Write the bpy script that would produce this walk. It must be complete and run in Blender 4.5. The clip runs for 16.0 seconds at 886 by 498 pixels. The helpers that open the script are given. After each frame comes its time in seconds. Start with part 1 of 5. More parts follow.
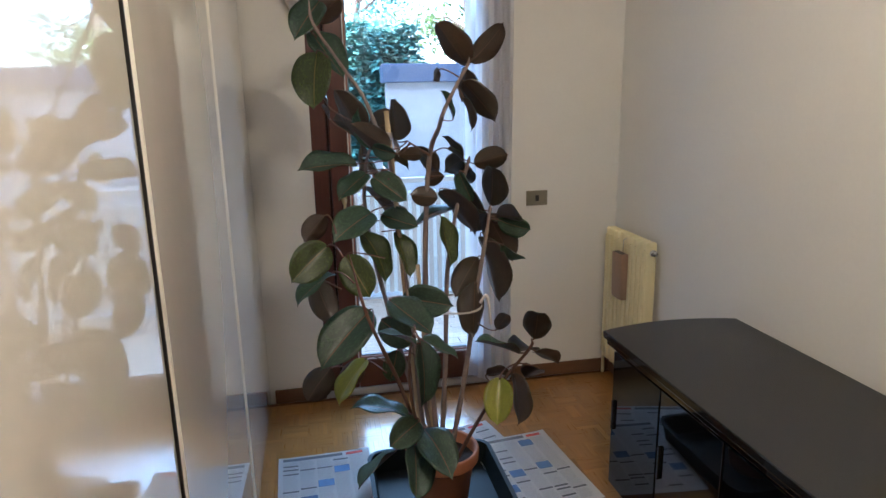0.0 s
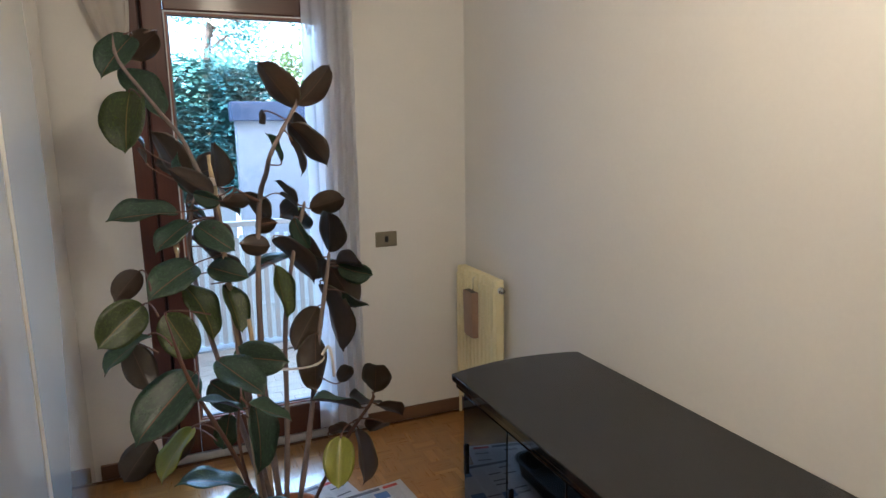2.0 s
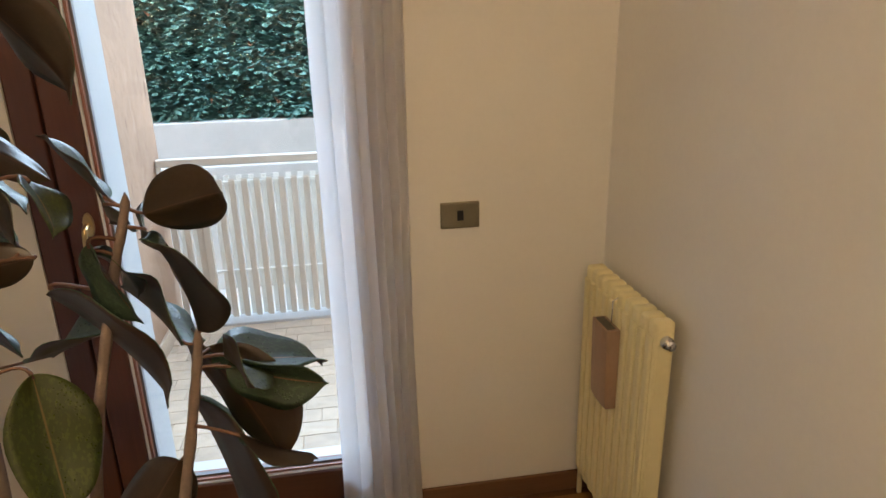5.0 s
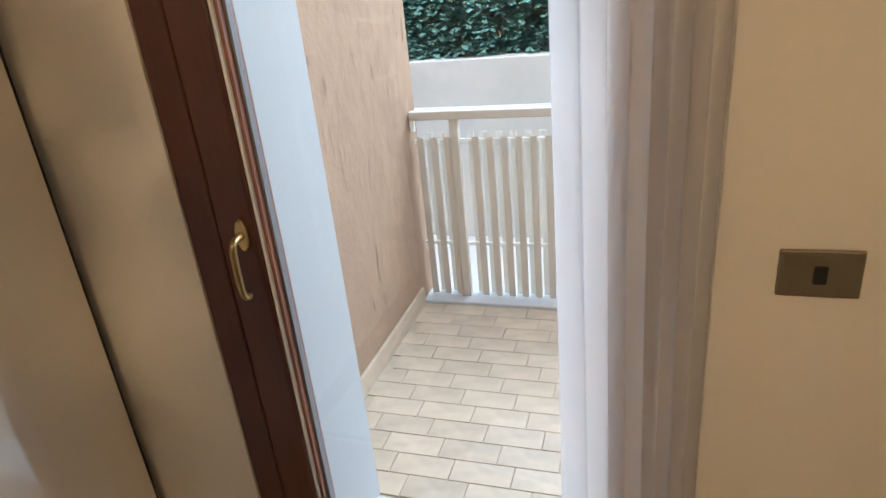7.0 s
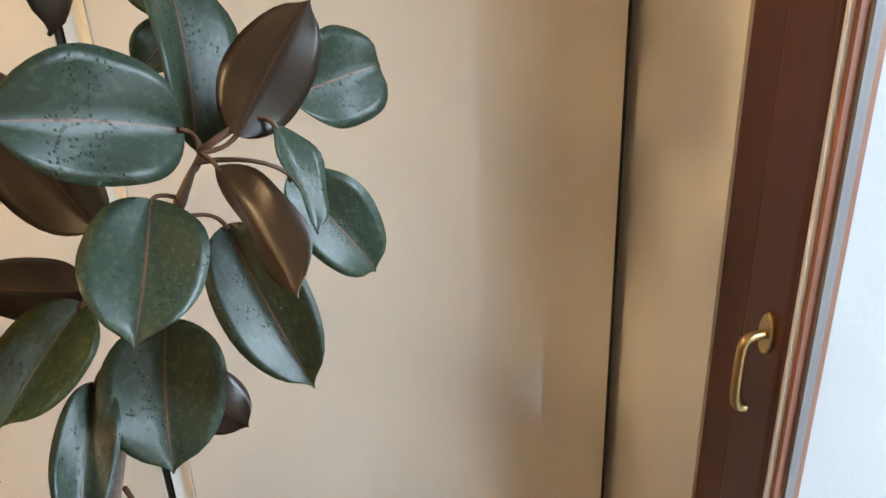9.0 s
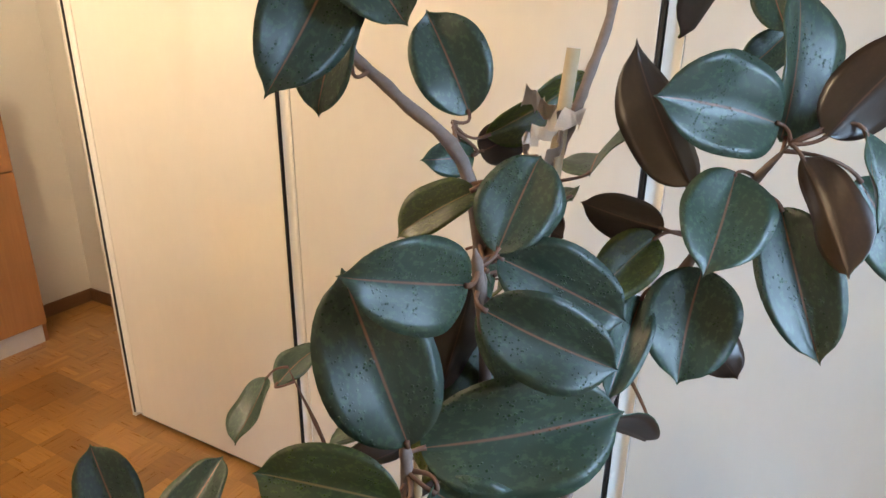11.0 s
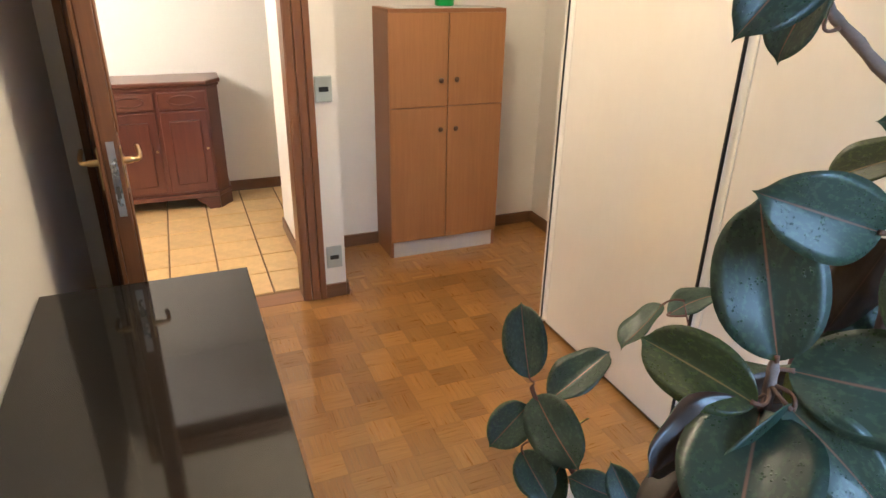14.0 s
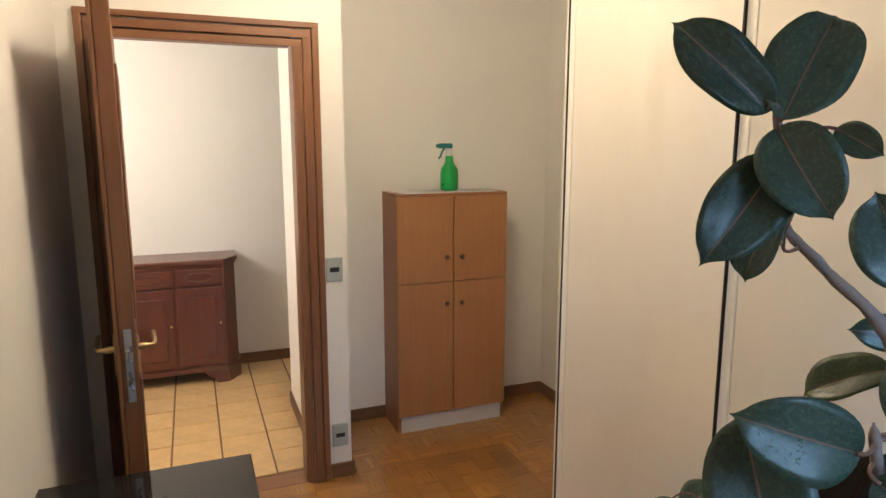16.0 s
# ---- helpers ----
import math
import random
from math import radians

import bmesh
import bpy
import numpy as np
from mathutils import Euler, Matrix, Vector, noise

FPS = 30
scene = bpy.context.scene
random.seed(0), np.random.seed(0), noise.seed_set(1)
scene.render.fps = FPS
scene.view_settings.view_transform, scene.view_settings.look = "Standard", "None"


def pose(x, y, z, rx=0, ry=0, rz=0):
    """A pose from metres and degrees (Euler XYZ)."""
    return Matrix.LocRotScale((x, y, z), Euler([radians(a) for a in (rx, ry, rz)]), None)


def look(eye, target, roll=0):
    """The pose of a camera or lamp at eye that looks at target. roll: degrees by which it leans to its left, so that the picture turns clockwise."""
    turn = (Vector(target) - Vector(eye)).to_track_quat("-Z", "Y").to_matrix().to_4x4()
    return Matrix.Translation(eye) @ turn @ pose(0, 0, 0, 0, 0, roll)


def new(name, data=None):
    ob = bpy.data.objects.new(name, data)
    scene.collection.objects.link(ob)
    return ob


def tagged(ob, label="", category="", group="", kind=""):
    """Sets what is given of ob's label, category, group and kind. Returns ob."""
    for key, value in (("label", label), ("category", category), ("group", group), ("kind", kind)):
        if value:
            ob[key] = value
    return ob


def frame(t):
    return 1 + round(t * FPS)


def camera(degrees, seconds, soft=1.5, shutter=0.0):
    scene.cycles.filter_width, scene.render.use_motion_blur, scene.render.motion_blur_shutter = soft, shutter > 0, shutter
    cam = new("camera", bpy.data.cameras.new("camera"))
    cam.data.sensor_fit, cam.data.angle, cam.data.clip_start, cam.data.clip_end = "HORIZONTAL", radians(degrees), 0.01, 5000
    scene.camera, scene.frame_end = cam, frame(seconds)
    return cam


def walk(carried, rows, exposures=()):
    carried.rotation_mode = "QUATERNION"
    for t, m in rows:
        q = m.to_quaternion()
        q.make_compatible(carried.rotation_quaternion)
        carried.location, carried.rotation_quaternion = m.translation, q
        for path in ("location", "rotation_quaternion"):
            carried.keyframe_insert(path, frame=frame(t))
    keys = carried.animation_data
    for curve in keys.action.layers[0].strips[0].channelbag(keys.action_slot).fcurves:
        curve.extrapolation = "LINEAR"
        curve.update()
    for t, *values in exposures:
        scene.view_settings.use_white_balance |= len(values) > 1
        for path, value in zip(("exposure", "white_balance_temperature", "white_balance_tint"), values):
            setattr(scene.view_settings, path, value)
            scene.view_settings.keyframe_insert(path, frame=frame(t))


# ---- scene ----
SUN_ELEV, SUN_TURN, SUN, SKY = 38.0, 200.0, 3.0, 0.13
LAMP, HALL_LAMP, SKYLIGHT = 5.0, 5.3, 92.0
# seconds, stops, white balance: the camera opens up as it turns away from the window
EXPOSURES = [(0.0, 3.15, 5200, 14), (1.0, 3.1, 5350, 13), (2.5, 3.12, 5200, 14), (4.0, 3.2, 6500, 16), (6.5, 3.0, 7700, 20), (7.5, 3.15, 8000, 20), (8.0, 3.3, 8800, 24), (8.5, 3.4, 9300, 26), (9.0, 3.65, 7900, 18),
             (9.5, 3.8, 7100, 15), (10.0, 3.82, 6400, 14), (12.5, 3.75, 6600, 22), (13.0, 3.85, 6000, 14), (14.0, 3.8, 5750, 14), (16.0, 3.2, 5750, 14)]
cam = camera(69.8, 16.0)
# seconds, place in metres, pitch, roll, yaw
PATH = [
    (0.0, -0.700, 0.287, 1.567, -13.46, 1.00, -11.39),
    (0.5, -0.748, 0.227, 1.586, -11.37, 0.75, -17.14),
    (1.0, -0.740, 0.204, 1.600, -9.73, 0.88, -20.72),
    (1.5, -0.697, 0.228, 1.592, -9.26, 0.96, -23.20),
    (2.0, -0.577, 0.340, 1.584, -10.45, 0.91, -23.35),
    (2.5, -0.425, 0.466, 1.572, -12.39, 0.39, -21.38),
    (3.0, -0.301, 0.648, 1.553, -14.31, 0.11, -19.27),
    (3.5, -0.190, 0.915, 1.561, -15.38, 0.53, -17.62),
    (4.0, -0.112, 1.162, 1.544, -16.66, 0.84, -15.54),
    (4.2, -0.053, 1.269, 1.540, -16.99, 0.87, -14.20),
    (6.3, 0.197, 2.284, 1.527, -21.68, 3.62, 3.63),
    (6.5, 0.205, 2.345, 1.531, -22.23, 4.27, 7.16),
    (7.0, 0.184, 2.490, 1.506, -23.15, 5.32, 16.56),
    (7.5, 0.085, 2.667, 1.520, -23.96, 5.64, 28.88),
    (8.0, 0.030, 2.769, 1.514, -23.67, 5.18, 44.94),
    (8.5, 0.055, 2.864, 1.527, -22.78, 3.74, 62.67),
    (9.0, 0.137, 2.854, 1.543, -20.78, 2.47, 77.15),
    (9.5, 0.148, 2.819, 1.531, -19.73, 2.31, 88.98),
    (10.0, 0.186, 2.761, 1.543, -18.59, 1.18, 96.49),
    (10.2, 0.222, 2.744, 1.560, -18.79, 0.91, 100.32),
    (12.3, 0.421, 2.840, 1.546, -24.22, -2.61, 146.64),
    (12.5, 0.429, 2.857, 1.542, -25.25, -2.50, 149.42),
    (13.0, 0.454, 2.869, 1.528, -27.22, -1.84, 154.74),
    (13.5, 0.466, 2.869, 1.532, -26.57, -1.35, 156.94),
    (14.0, 0.464, 2.884, 1.554, -23.85, -0.96, 157.74),
    (14.5, 0.465, 2.894, 1.572, -20.09, -0.63, 158.09),
    (15.0, 0.464, 2.908, 1.593, -16.24, -0.46, 158.31),
    (15.5, 0.464, 2.913, 1.613, -12.59, -0.29, 158.36),
    (16.0, 0.462, 2.920, 1.633, -9.39, -0.02, 158.39),
]
walk(cam, [(t, pose(x, y, z, 90 + pitch, roll, yaw)) for t, x, y, z, pitch, roll, yaw in PATH], EXPOSURES)

# ---- world and light ----
def make_world():
    w = bpy.data.worlds.new("sky")
    scene.world = w
    w.use_nodes = True
    nt = w.node_tree
    sky = nt.nodes.new("ShaderNodeTexSky")
    sky.sky_type = "NISHITA"
    sky.sun_disc = False
    sky.dust_density = 2.0
    sky.sun_elevation = radians(SUN_ELEV)
    sky.sun_rotation = radians(SUN_TURN)
    bg = nt.nodes["Background"]
    bg.inputs["Strength"].default_value = SKY
    nt.links.new(sky.outputs[0], bg.inputs["Color"])


make_world()
sun = new("sun", bpy.data.lights.new("sun", "SUN"))
sun.data.energy, sun.data.angle, sun.data.color = SUN, radians(0.6), (1.0, 0.93, 0.82)
sun.matrix_world = pose(0, 0, 6, 90 - SUN_ELEV, 0, 180 - SUN_TURN)


def lamp_point(name, xyz, watts, radius, colour):
    ob = new(name, bpy.data.lights.new(name, "POINT"))
    ob.data.energy, ob.data.shadow_soft_size, ob.data.color = watts, radius, colour
    ob.location = xyz
    return ob


# ---- materials ----
def nodes_of(name):
    m = bpy.data.materials.new(name)
    m.use_nodes = True
    nt = m.node_tree
    return m, nt, nt.nodes["Principled BSDF"]


def ramp_node(nt, fac, stops):
    r = nt.nodes.new("ShaderNodeValToRGB")
    els = r.color_ramp.elements
    while len(els) < len(stops):
        els.new(0.5)
    for e, (p, c) in zip(els, stops):
        e.position, e.color = p, (*c, 1)
    nt.links.new(fac, r.inputs[0])
    return r.outputs[0]


def coords(nt, scale=(1, 1, 1), kind="Object"):
    tc = nt.nodes.new("ShaderNodeTexCoord")
    mp = nt.nodes.new("ShaderNodeMapping")
    mp.inputs["Scale"].default_value = scale
    nt.links.new(tc.outputs[kind], mp.inputs[0])
    return mp.outputs[0]


def noise_node(nt, vec, scale, detail=4, rough=0.55):
    n = nt.nodes.new("ShaderNodeTexNoise")
    n.inputs["Scale"].default_value, n.inputs["Detail"].default_value, n.inputs["Roughness"].default_value = scale, detail, rough
    nt.links.new(vec, n.inputs["Vector"])
    return n.outputs["Fac"]


def mix_node(nt, fac, a, b, mode="MIX"):
    n = nt.nodes.new("ShaderNodeMix")
    n.data_type, n.blend_type = "RGBA", mode
    for sock, v in ((n.inputs[0], fac), (n.inputs[6], a), (n.inputs[7], b)):
        if isinstance(v, (int, float)):
            sock.default_value = v
        elif isinstance(v, tuple):
            sock.default_value = (*v, 1)
        else:
            nt.links.new(v, sock)
    return n.outputs[2]


def bump_node(nt, height, strength, dist, bsdf):
    b = nt.nodes.new("ShaderNodeBump")
    b.inputs["Strength"].default_value, b.inputs["Distance"].default_value = strength, dist
    nt.links.new(height, b.inputs["Height"])
    nt.links.new(b.outputs[0], bsdf.inputs["Normal"])
    return b


def shade(c, k):
    return tuple(min(1.0, v * k) for v in c)


def surface(name, col, rough=0.6, vary=0.12, big=1.2, fine=40, bump=0.15, dist=0.002, metal=0.0, stretch=(1, 1, 1), coat=0.0, spec=0.5, per_object=0.0, rough_vary=0.1):
    """A surface with variation at two scales, uneven gloss and fine relief."""
    m, nt, b = nodes_of(name)
    v = coords(nt, stretch)
    n1, n2 = noise_node(nt, v, big, 3), noise_node(nt, v, fine, 5, 0.65)
    c = ramp_node(nt, n1, ((0.3, shade(col, 1 - vary)), (0.7, shade(col, 1 + vary))))
    c = mix_node(nt, 0.5, c, ramp_node(nt, n2, ((0.25, shade(col, 1 - vary)), (0.75, shade(col, 1 + vary)))))
    if per_object:
        info = nt.nodes.new("ShaderNodeObjectInfo")
        k = ramp_node(nt, info.outputs["Random"], ((0, (1 - per_object,) * 3), (1, (1 + per_object,) * 3)))
        c = mix_node(nt, 1.0, c, k, "MULTIPLY")
    nt.links.new(c, b.inputs["Base Color"])
    mr = nt.nodes.new("ShaderNodeMapRange")
    mr.inputs[3].default_value, mr.inputs[4].default_value = max(0.02, rough - rough_vary), min(1, rough + rough_vary)
    nt.links.new(n1, mr.inputs[0])
    nt.links.new(mr.outputs[0], b.inputs["Roughness"])
    b.inputs["Metallic"].default_value = metal
    b.inputs["Specular IOR Level"].default_value = spec
    b.inputs["Coat Weight"].default_value = coat
    b.inputs["Coat Roughness"].default_value = 0.06
    if bump:
        bump_node(nt, n2, bump, dist, b)
    return m


def wood(name, light, dark, axis=2, rough=0.4, scale=1.0, coat=0.0, per_object=0.0):
    """Straight-grained wood; axis is the way of the grain."""
    m, nt, b = nodes_of(name)
    st = [22 * scale] * 3
    st[axis] = 1.1 * scale
    v = coords(nt, tuple(st))
    g = noise_node(nt, v, 1.0, 6, 0.6)
    f = noise_node(nt, v, 5.0, 4, 0.7)
    c = ramp_node(nt, g, ((0.3, dark), (0.7, light)))
    c = mix_node(nt, 0.35, c, ramp_node(nt, f, ((0.35, shade(dark, 0.8)), (0.65, light))))
    big = noise_node(nt, coords(nt), 2.0, 2)
    c = mix_node(nt, 0.35, c, ramp_node(nt, big, ((0.3, dark), (0.7, light))))
    if per_object:
        info = nt.nodes.new("ShaderNodeObjectInfo")
        k = ramp_node(nt, info.outputs["Random"], ((0, (1 - per_object,) * 3), (1, (1 + per_object,) * 3)))
        c = mix_node(nt, 1.0, c, k, "MULTIPLY")
    nt.links.new(c, b.inputs["Base Color"])
    b.inputs["Roughness"].default_value = rough
    b.inputs["Coat Weight"].default_value = coat
    b.inputs["Coat Roughness"].default_value = 0.1
    bump_node(nt, f, 0.12, 0.001, b)
    return m


def glass(name, tint=(1, 1, 1)):
    m, nt, b = nodes_of(name)
    out = nt.nodes["Material Output"]
    nt.nodes.remove(b)
    tr = nt.nodes.new("ShaderNodeBsdfTransparent")
    tr.inputs[0].default_value = (*tint, 1)
    gl = nt.nodes.new("ShaderNodeBsdfGlossy")
    gl.inputs["Roughness"].default_value = 0.01
    mx = nt.nodes.new("ShaderNodeMixShader")
    mx.inputs[0].default_value = 0.035
    nt.links.new(tr.outputs[0], mx.inputs[1])
    nt.links.new(gl.outputs[0], mx.inputs[2])
    nt.links.new(mx.outputs[0], out.inputs[0])
    return m


def cloth(name, col, sheer=0.0):
    """Thin woven cloth that lets light through."""
    m, nt, b = nodes_of(name)
    out = nt.nodes["Material Output"]
    v = coords(nt, (1, 1, 1))
    n = noise_node(nt, v, 900, 2)
    big = noise_node(nt, coords(nt, (3, 3, 0.6)), 3, 3)
    c = ramp_node(nt, big, ((0.3, shade(col, 0.93)), (0.7, col)))
    nt.links.new(c, b.inputs["Base Color"])
    b.inputs["Roughness"].default_value = 0.9
    bump_node(nt, n, 0.2, 0.0005, b)
    tl = nt.nodes.new("ShaderNodeBsdfTranslucent")
    nt.links.new(c, tl.inputs[0])
    mx = nt.nodes.new("ShaderNodeMixShader")
    mx.inputs[0].default_value = 0.58
    nt.links.new(b.outputs[0], mx.inputs[1])
    nt.links.new(tl.outputs[0], mx.inputs[2])
    weave = nt.nodes.new("ShaderNodeMixShader")
    weave.inputs[0].default_value = sheer
    nt.links.new(mx.outputs[0], weave.inputs[1])
    nt.links.new(nt.nodes.new("ShaderNodeBsdfTransparent").outputs[0], weave.inputs[2])
    nt.links.new(weave.outputs[0], out.inputs[0])
    return m


def leaf_material(name, top, under, drops=True, through_tint=(3.2, 3.0, 0.35)):
    """Leathery leaf: a waxy blade with a paler midrib, water drops as relief, some light coming through."""
    m, nt, b = nodes_of(name)
    out = nt.nodes["Material Output"]
    uv = nt.nodes.new("ShaderNodeUVMap")
    sep = nt.nodes.new("ShaderNodeSeparateXYZ")
    nt.links.new(uv.outputs[0], sep.inputs[0])
    # distance from the midrib
    ab = nt.nodes.new("ShaderNodeMath")
    ab.operation = "SUBTRACT"
    nt.links.new(sep.outputs[0], ab.inputs[0])
    ab.inputs[1].default_value = 0.5
    ab2 = nt.nodes.new("ShaderNodeMath")
    ab2.operation = "ABSOLUTE"
    nt.links.new(ab.outputs[0], ab2.inputs[0])
    v = coords(nt)
    big, fine = noise_node(nt, v, 5, 3), noise_node(nt, v, 20, 4)
    info = nt.nodes.new("ShaderNodeObjectInfo")
    c = mix_node(nt, big, shade(top, 0.75), shade(top, 1.3))
    spots = ramp_node(nt, fine, ((0.52, (0, 0, 0)), (0.6, (1, 1, 1))))
    c = mix_node(nt, 0.6 if drops else 0.15, c, mix_node(nt, spots, shade(top, 0.5), c))
    k = ramp_node(nt, info.outputs["Random"], ((0, (0.75, 0.8, 0.75)), (1, (1.25, 1.2, 1.1))))
    c = mix_node(nt, 1.0, c, k, "MULTIPLY")
    rib = ramp_node(nt, ab2.outputs[0], ((0.005, (1, 1, 1)), (0.018, (0, 0, 0))))
    c = mix_node(nt, rib, c, under)
    nt.links.new(c, b.inputs["Base Color"])
    b.inputs["Specular IOR Level"].default_value = 0.8
    b.inputs["Coat Weight"].default_value = 0.08
    b.inputs["Coat Roughness"].default_value = 0.2
    # side veins and drops as relief
    vor = nt.nodes.new("ShaderNodeTexVoronoi")
    vor.inputs["Scale"].default_value = 36
    nt.links.new(coords(nt, (0.62, 1, 1)), vor.inputs["Vector"])
    drop = ramp_node(nt, vor.outputs["Distance"], ((0.05, (1, 1, 1)), (0.22, (0.75, 0.75, 0.75)), (0.33, (0, 0, 0))))
    shift = nt.nodes.new("ShaderNodeVectorMath")
    shift.operation = "ADD"
    nt.links.new(v, shift.inputs[0])
    nt.links.new(info.outputs["Location"], shift.inputs[1])
    patch = ramp_node(nt, noise_node(nt, shift.outputs[0], 3.2, 2), ((0.50, (0, 0, 0)), (0.56, (1, 1, 1))))
    h = mix_node(nt, 1.0, drop, patch, "MULTIPLY")
    mr = nt.nodes.new("ShaderNodeMapRange")
    mr.inputs[3].default_value, mr.inputs[4].default_value = 0.44, 0.12
    if drops:
        nt.links.new(h, mr.inputs[0])
        bump_node(nt, h, 1.0, 0.0011, b)
    else:
        bump_node(nt, fine, 0.05, 0.002, b)
        mr.inputs[3].default_value, mr.inputs[4].default_value = 0.26, 0.40
        nt.links.new(big, mr.inputs[0])
        b.inputs["Coat Weight"].default_value = 0.0
    nt.links.new(mr.outputs[0], b.inputs["Roughness"])
    tl = nt.nodes.new("ShaderNodeBsdfTranslucent")
    nt.links.new(mix_node(nt, 1.0, c, through_tint, "MULTIPLY"), tl.inputs[0])
    mx = nt.nodes.new("ShaderNodeMixShader")
    mx.inputs[0].default_value = 0.30
    nt.links.new(b.outputs[0], mx.inputs[1])
    nt.links.new(tl.outputs[0], mx.inputs[2])
    nt.links.new(mx.outputs[0], out.inputs[0])
    return m


# ---- mesh helpers ----
def box(bm, x0, x1, y0, y1, z0, z1, bev=0.0, seg=2):
    vs = [bm.verts.new((x, y, z)) for z in (z0, z1) for x, y in ((x0, y0), (x1, y0), (x1, y1), (x0, y1))]
    fs = [bm.faces.new([vs[i] for i in q]) for q in ((3, 2, 1, 0), (4, 5, 6, 7), (0, 1, 5, 4), (1, 2, 6, 5), (2, 3, 7, 6), (3, 0, 4, 7))]
    if bev:
        es = list({e for f in fs for e in f.edges})
        bmesh.ops.bevel(bm, geom=es, offset=bev, segments=seg, affect="EDGES", profile=0.5)
    return bm


def nbox(*a, **k):
    return box(bmesh.new(), *a, **k)


def prism(bm, pts, z0, z1, bev=0.0):
    """An upright prism over a plan of points, counter-clockwise."""
    lo = [bm.verts.new((x, y, z0)) for x, y in pts]
    hi = [bm.verts.new((x, y, z1)) for x, y in pts]
    n = len(pts)
    fs = [bm.faces.new(lo[::-1]), bm.faces.new(hi)] + [bm.faces.new((lo[i], lo[(i + 1) % n], hi[(i + 1) % n], hi[i])) for i in range(n)]
    if bev:
        es = list({e for f in fs[:2] for e in f.edges})
        bmesh.ops.bevel(bm, geom=es, offset=bev, segments=2, affect="EDGES", profile=0.5)
    return bm


def rings(bm, loops, closed_ends=True):
    """Skin a list of rings of points."""
    vs = [[bm.verts.new(p) for p in l] for l in loops]
    n = len(vs[0])
    for a, b in zip(vs, vs[1:]):
        for i in range(n):
            bm.faces.new((a[i], a[(i + 1) % n], b[(i + 1) % n], b[i]))
    if closed_ends:
        bm.faces.new(vs[0][::-1])
        bm.faces.new(vs[-1])
    return bm


def lathe(bm, prof, cx=0, cy=0, n=32):
    return rings(bm, [[(cx + r * math.cos(2 * math.pi * i / n), cy + r * math.sin(2 * math.pi * i / n), z) for i in range(n)] for r, z in prof])


def tube(bm, pts, rad, n=8):
    """A tube along points; rad is one radius or one per point."""
    pts = [Vector(p) for p in pts]
    rads = rad if isinstance(rad, (list, tuple)) else [rad] * len(pts)
    loops, side = [], None
    for i, p in enumerate(pts):
        d = (pts[min(i + 1, len(pts) - 1)] - pts[max(i - 1, 0)]).normalized()
        ref = Vector((0, 0, 1)) if abs(d.z) < 0.9 else Vector((1, 0, 0))
        if side is None:
            side = d.cross(ref).normalized()
        side = (side - d * side.dot(d)).normalized()
        up = d.cross(side)
        loops.append([p + (side * math.cos(2 * math.pi * k / n) + up * math.sin(2 * math.pi * k / n)) * rads[i] for k in range(n)])
    return rings(bm, loops)


def curve_pts(pts, steps=6):
    """Catmull-Rom points through the given ones."""
    p = [Vector(q) for q in pts]
    p = [p[0] * 2 - p[1]] + p + [p[-1] * 2 - p[-2]]
    out = []
    for i in range(1, len(p) - 2):
        for s in range(steps):
            t = s / steps
            a, b, c, d = p[i - 1:i + 3]
            out.append(0.5 * (2 * b + (c - a) * t + (2 * a - 5 * b + 4 * c - d) * t * t + (3 * b - a - 3 * c + d) * t ** 3))
    out.append(p[-2])
    return out


def finish(name, bm, material, smooth=False):
    bmesh.ops.recalc_face_normals(bm, faces=bm.faces)
    me = bpy.data.meshes.new(name)
    bm.to_mesh(me)
    bm.free()
    for m in material if isinstance(material, (list, tuple)) else (material,):
        me.materials.append(m)
    if smooth:
        for p in me.polygons:
            p.use_smooth = True
    return me


def thing(name, label, category, group="", at=(0, 0, 0)):
    ob = new(name)
    ob.empty_display_size = 0.05
    ob.location = at
    return tagged(ob, label, category, group)


def part(name, bm, material, parent, label="", smooth=False):
    ob = new(name, finish(name, bm, material, smooth))
    ob.parent = parent
    if label:
        ob["label"] = label
    return ob


def solid(name, bm, material, label, category, group="", smooth=False, kind=""):
    return tagged(new(name, finish(name, bm, material, smooth)), label, category, group, kind)


def structure(name, bm, material, label="", category=""):
    return tagged(new(name, finish(name, bm, material)), label or name.replace("_", " "), category, kind="structure")

# ---- plan, in metres ----
XW, XE = -1.63, 0.914          # west and east walls
XF = -1.005                     # wardrobe front
YN, YS, YR = 3.50, 0.0, -0.60  # window wall, door wall, recess wall
CEIL = 2.72
YOUT = 3.86                    # outer face of the window wall
WIN_L, WIN_R, WIN_T = -0.715, 0.295, 2.285
HALL_Y, HALL_W, HALL_E = -1.92, -0.06, 1.75
DOOR_R, DOOR_L, DOOR_T = 0.012, 0.745, 2.06

plaster = surface("white_plaster", (0.78, 0.76, 0.72), 0.85, 0.03, 0.9, 60, 0.12, 0.0012)
plaster_hall = surface("hall_plaster", (0.80, 0.77, 0.71), 0.85, 0.03, 0.9, 60, 0.12, 0.0012)
ceiling_paint = surface("ceiling_paint", (0.8, 0.79, 0.77), 0.9, 0.02, 1, 50, 0.08)
stucco = surface("beige_stucco", (0.35, 0.215, 0.14), 0.95, 0.20, 3.0, 15, 0.8, 0.010, stretch=(1, 1, 0.8))


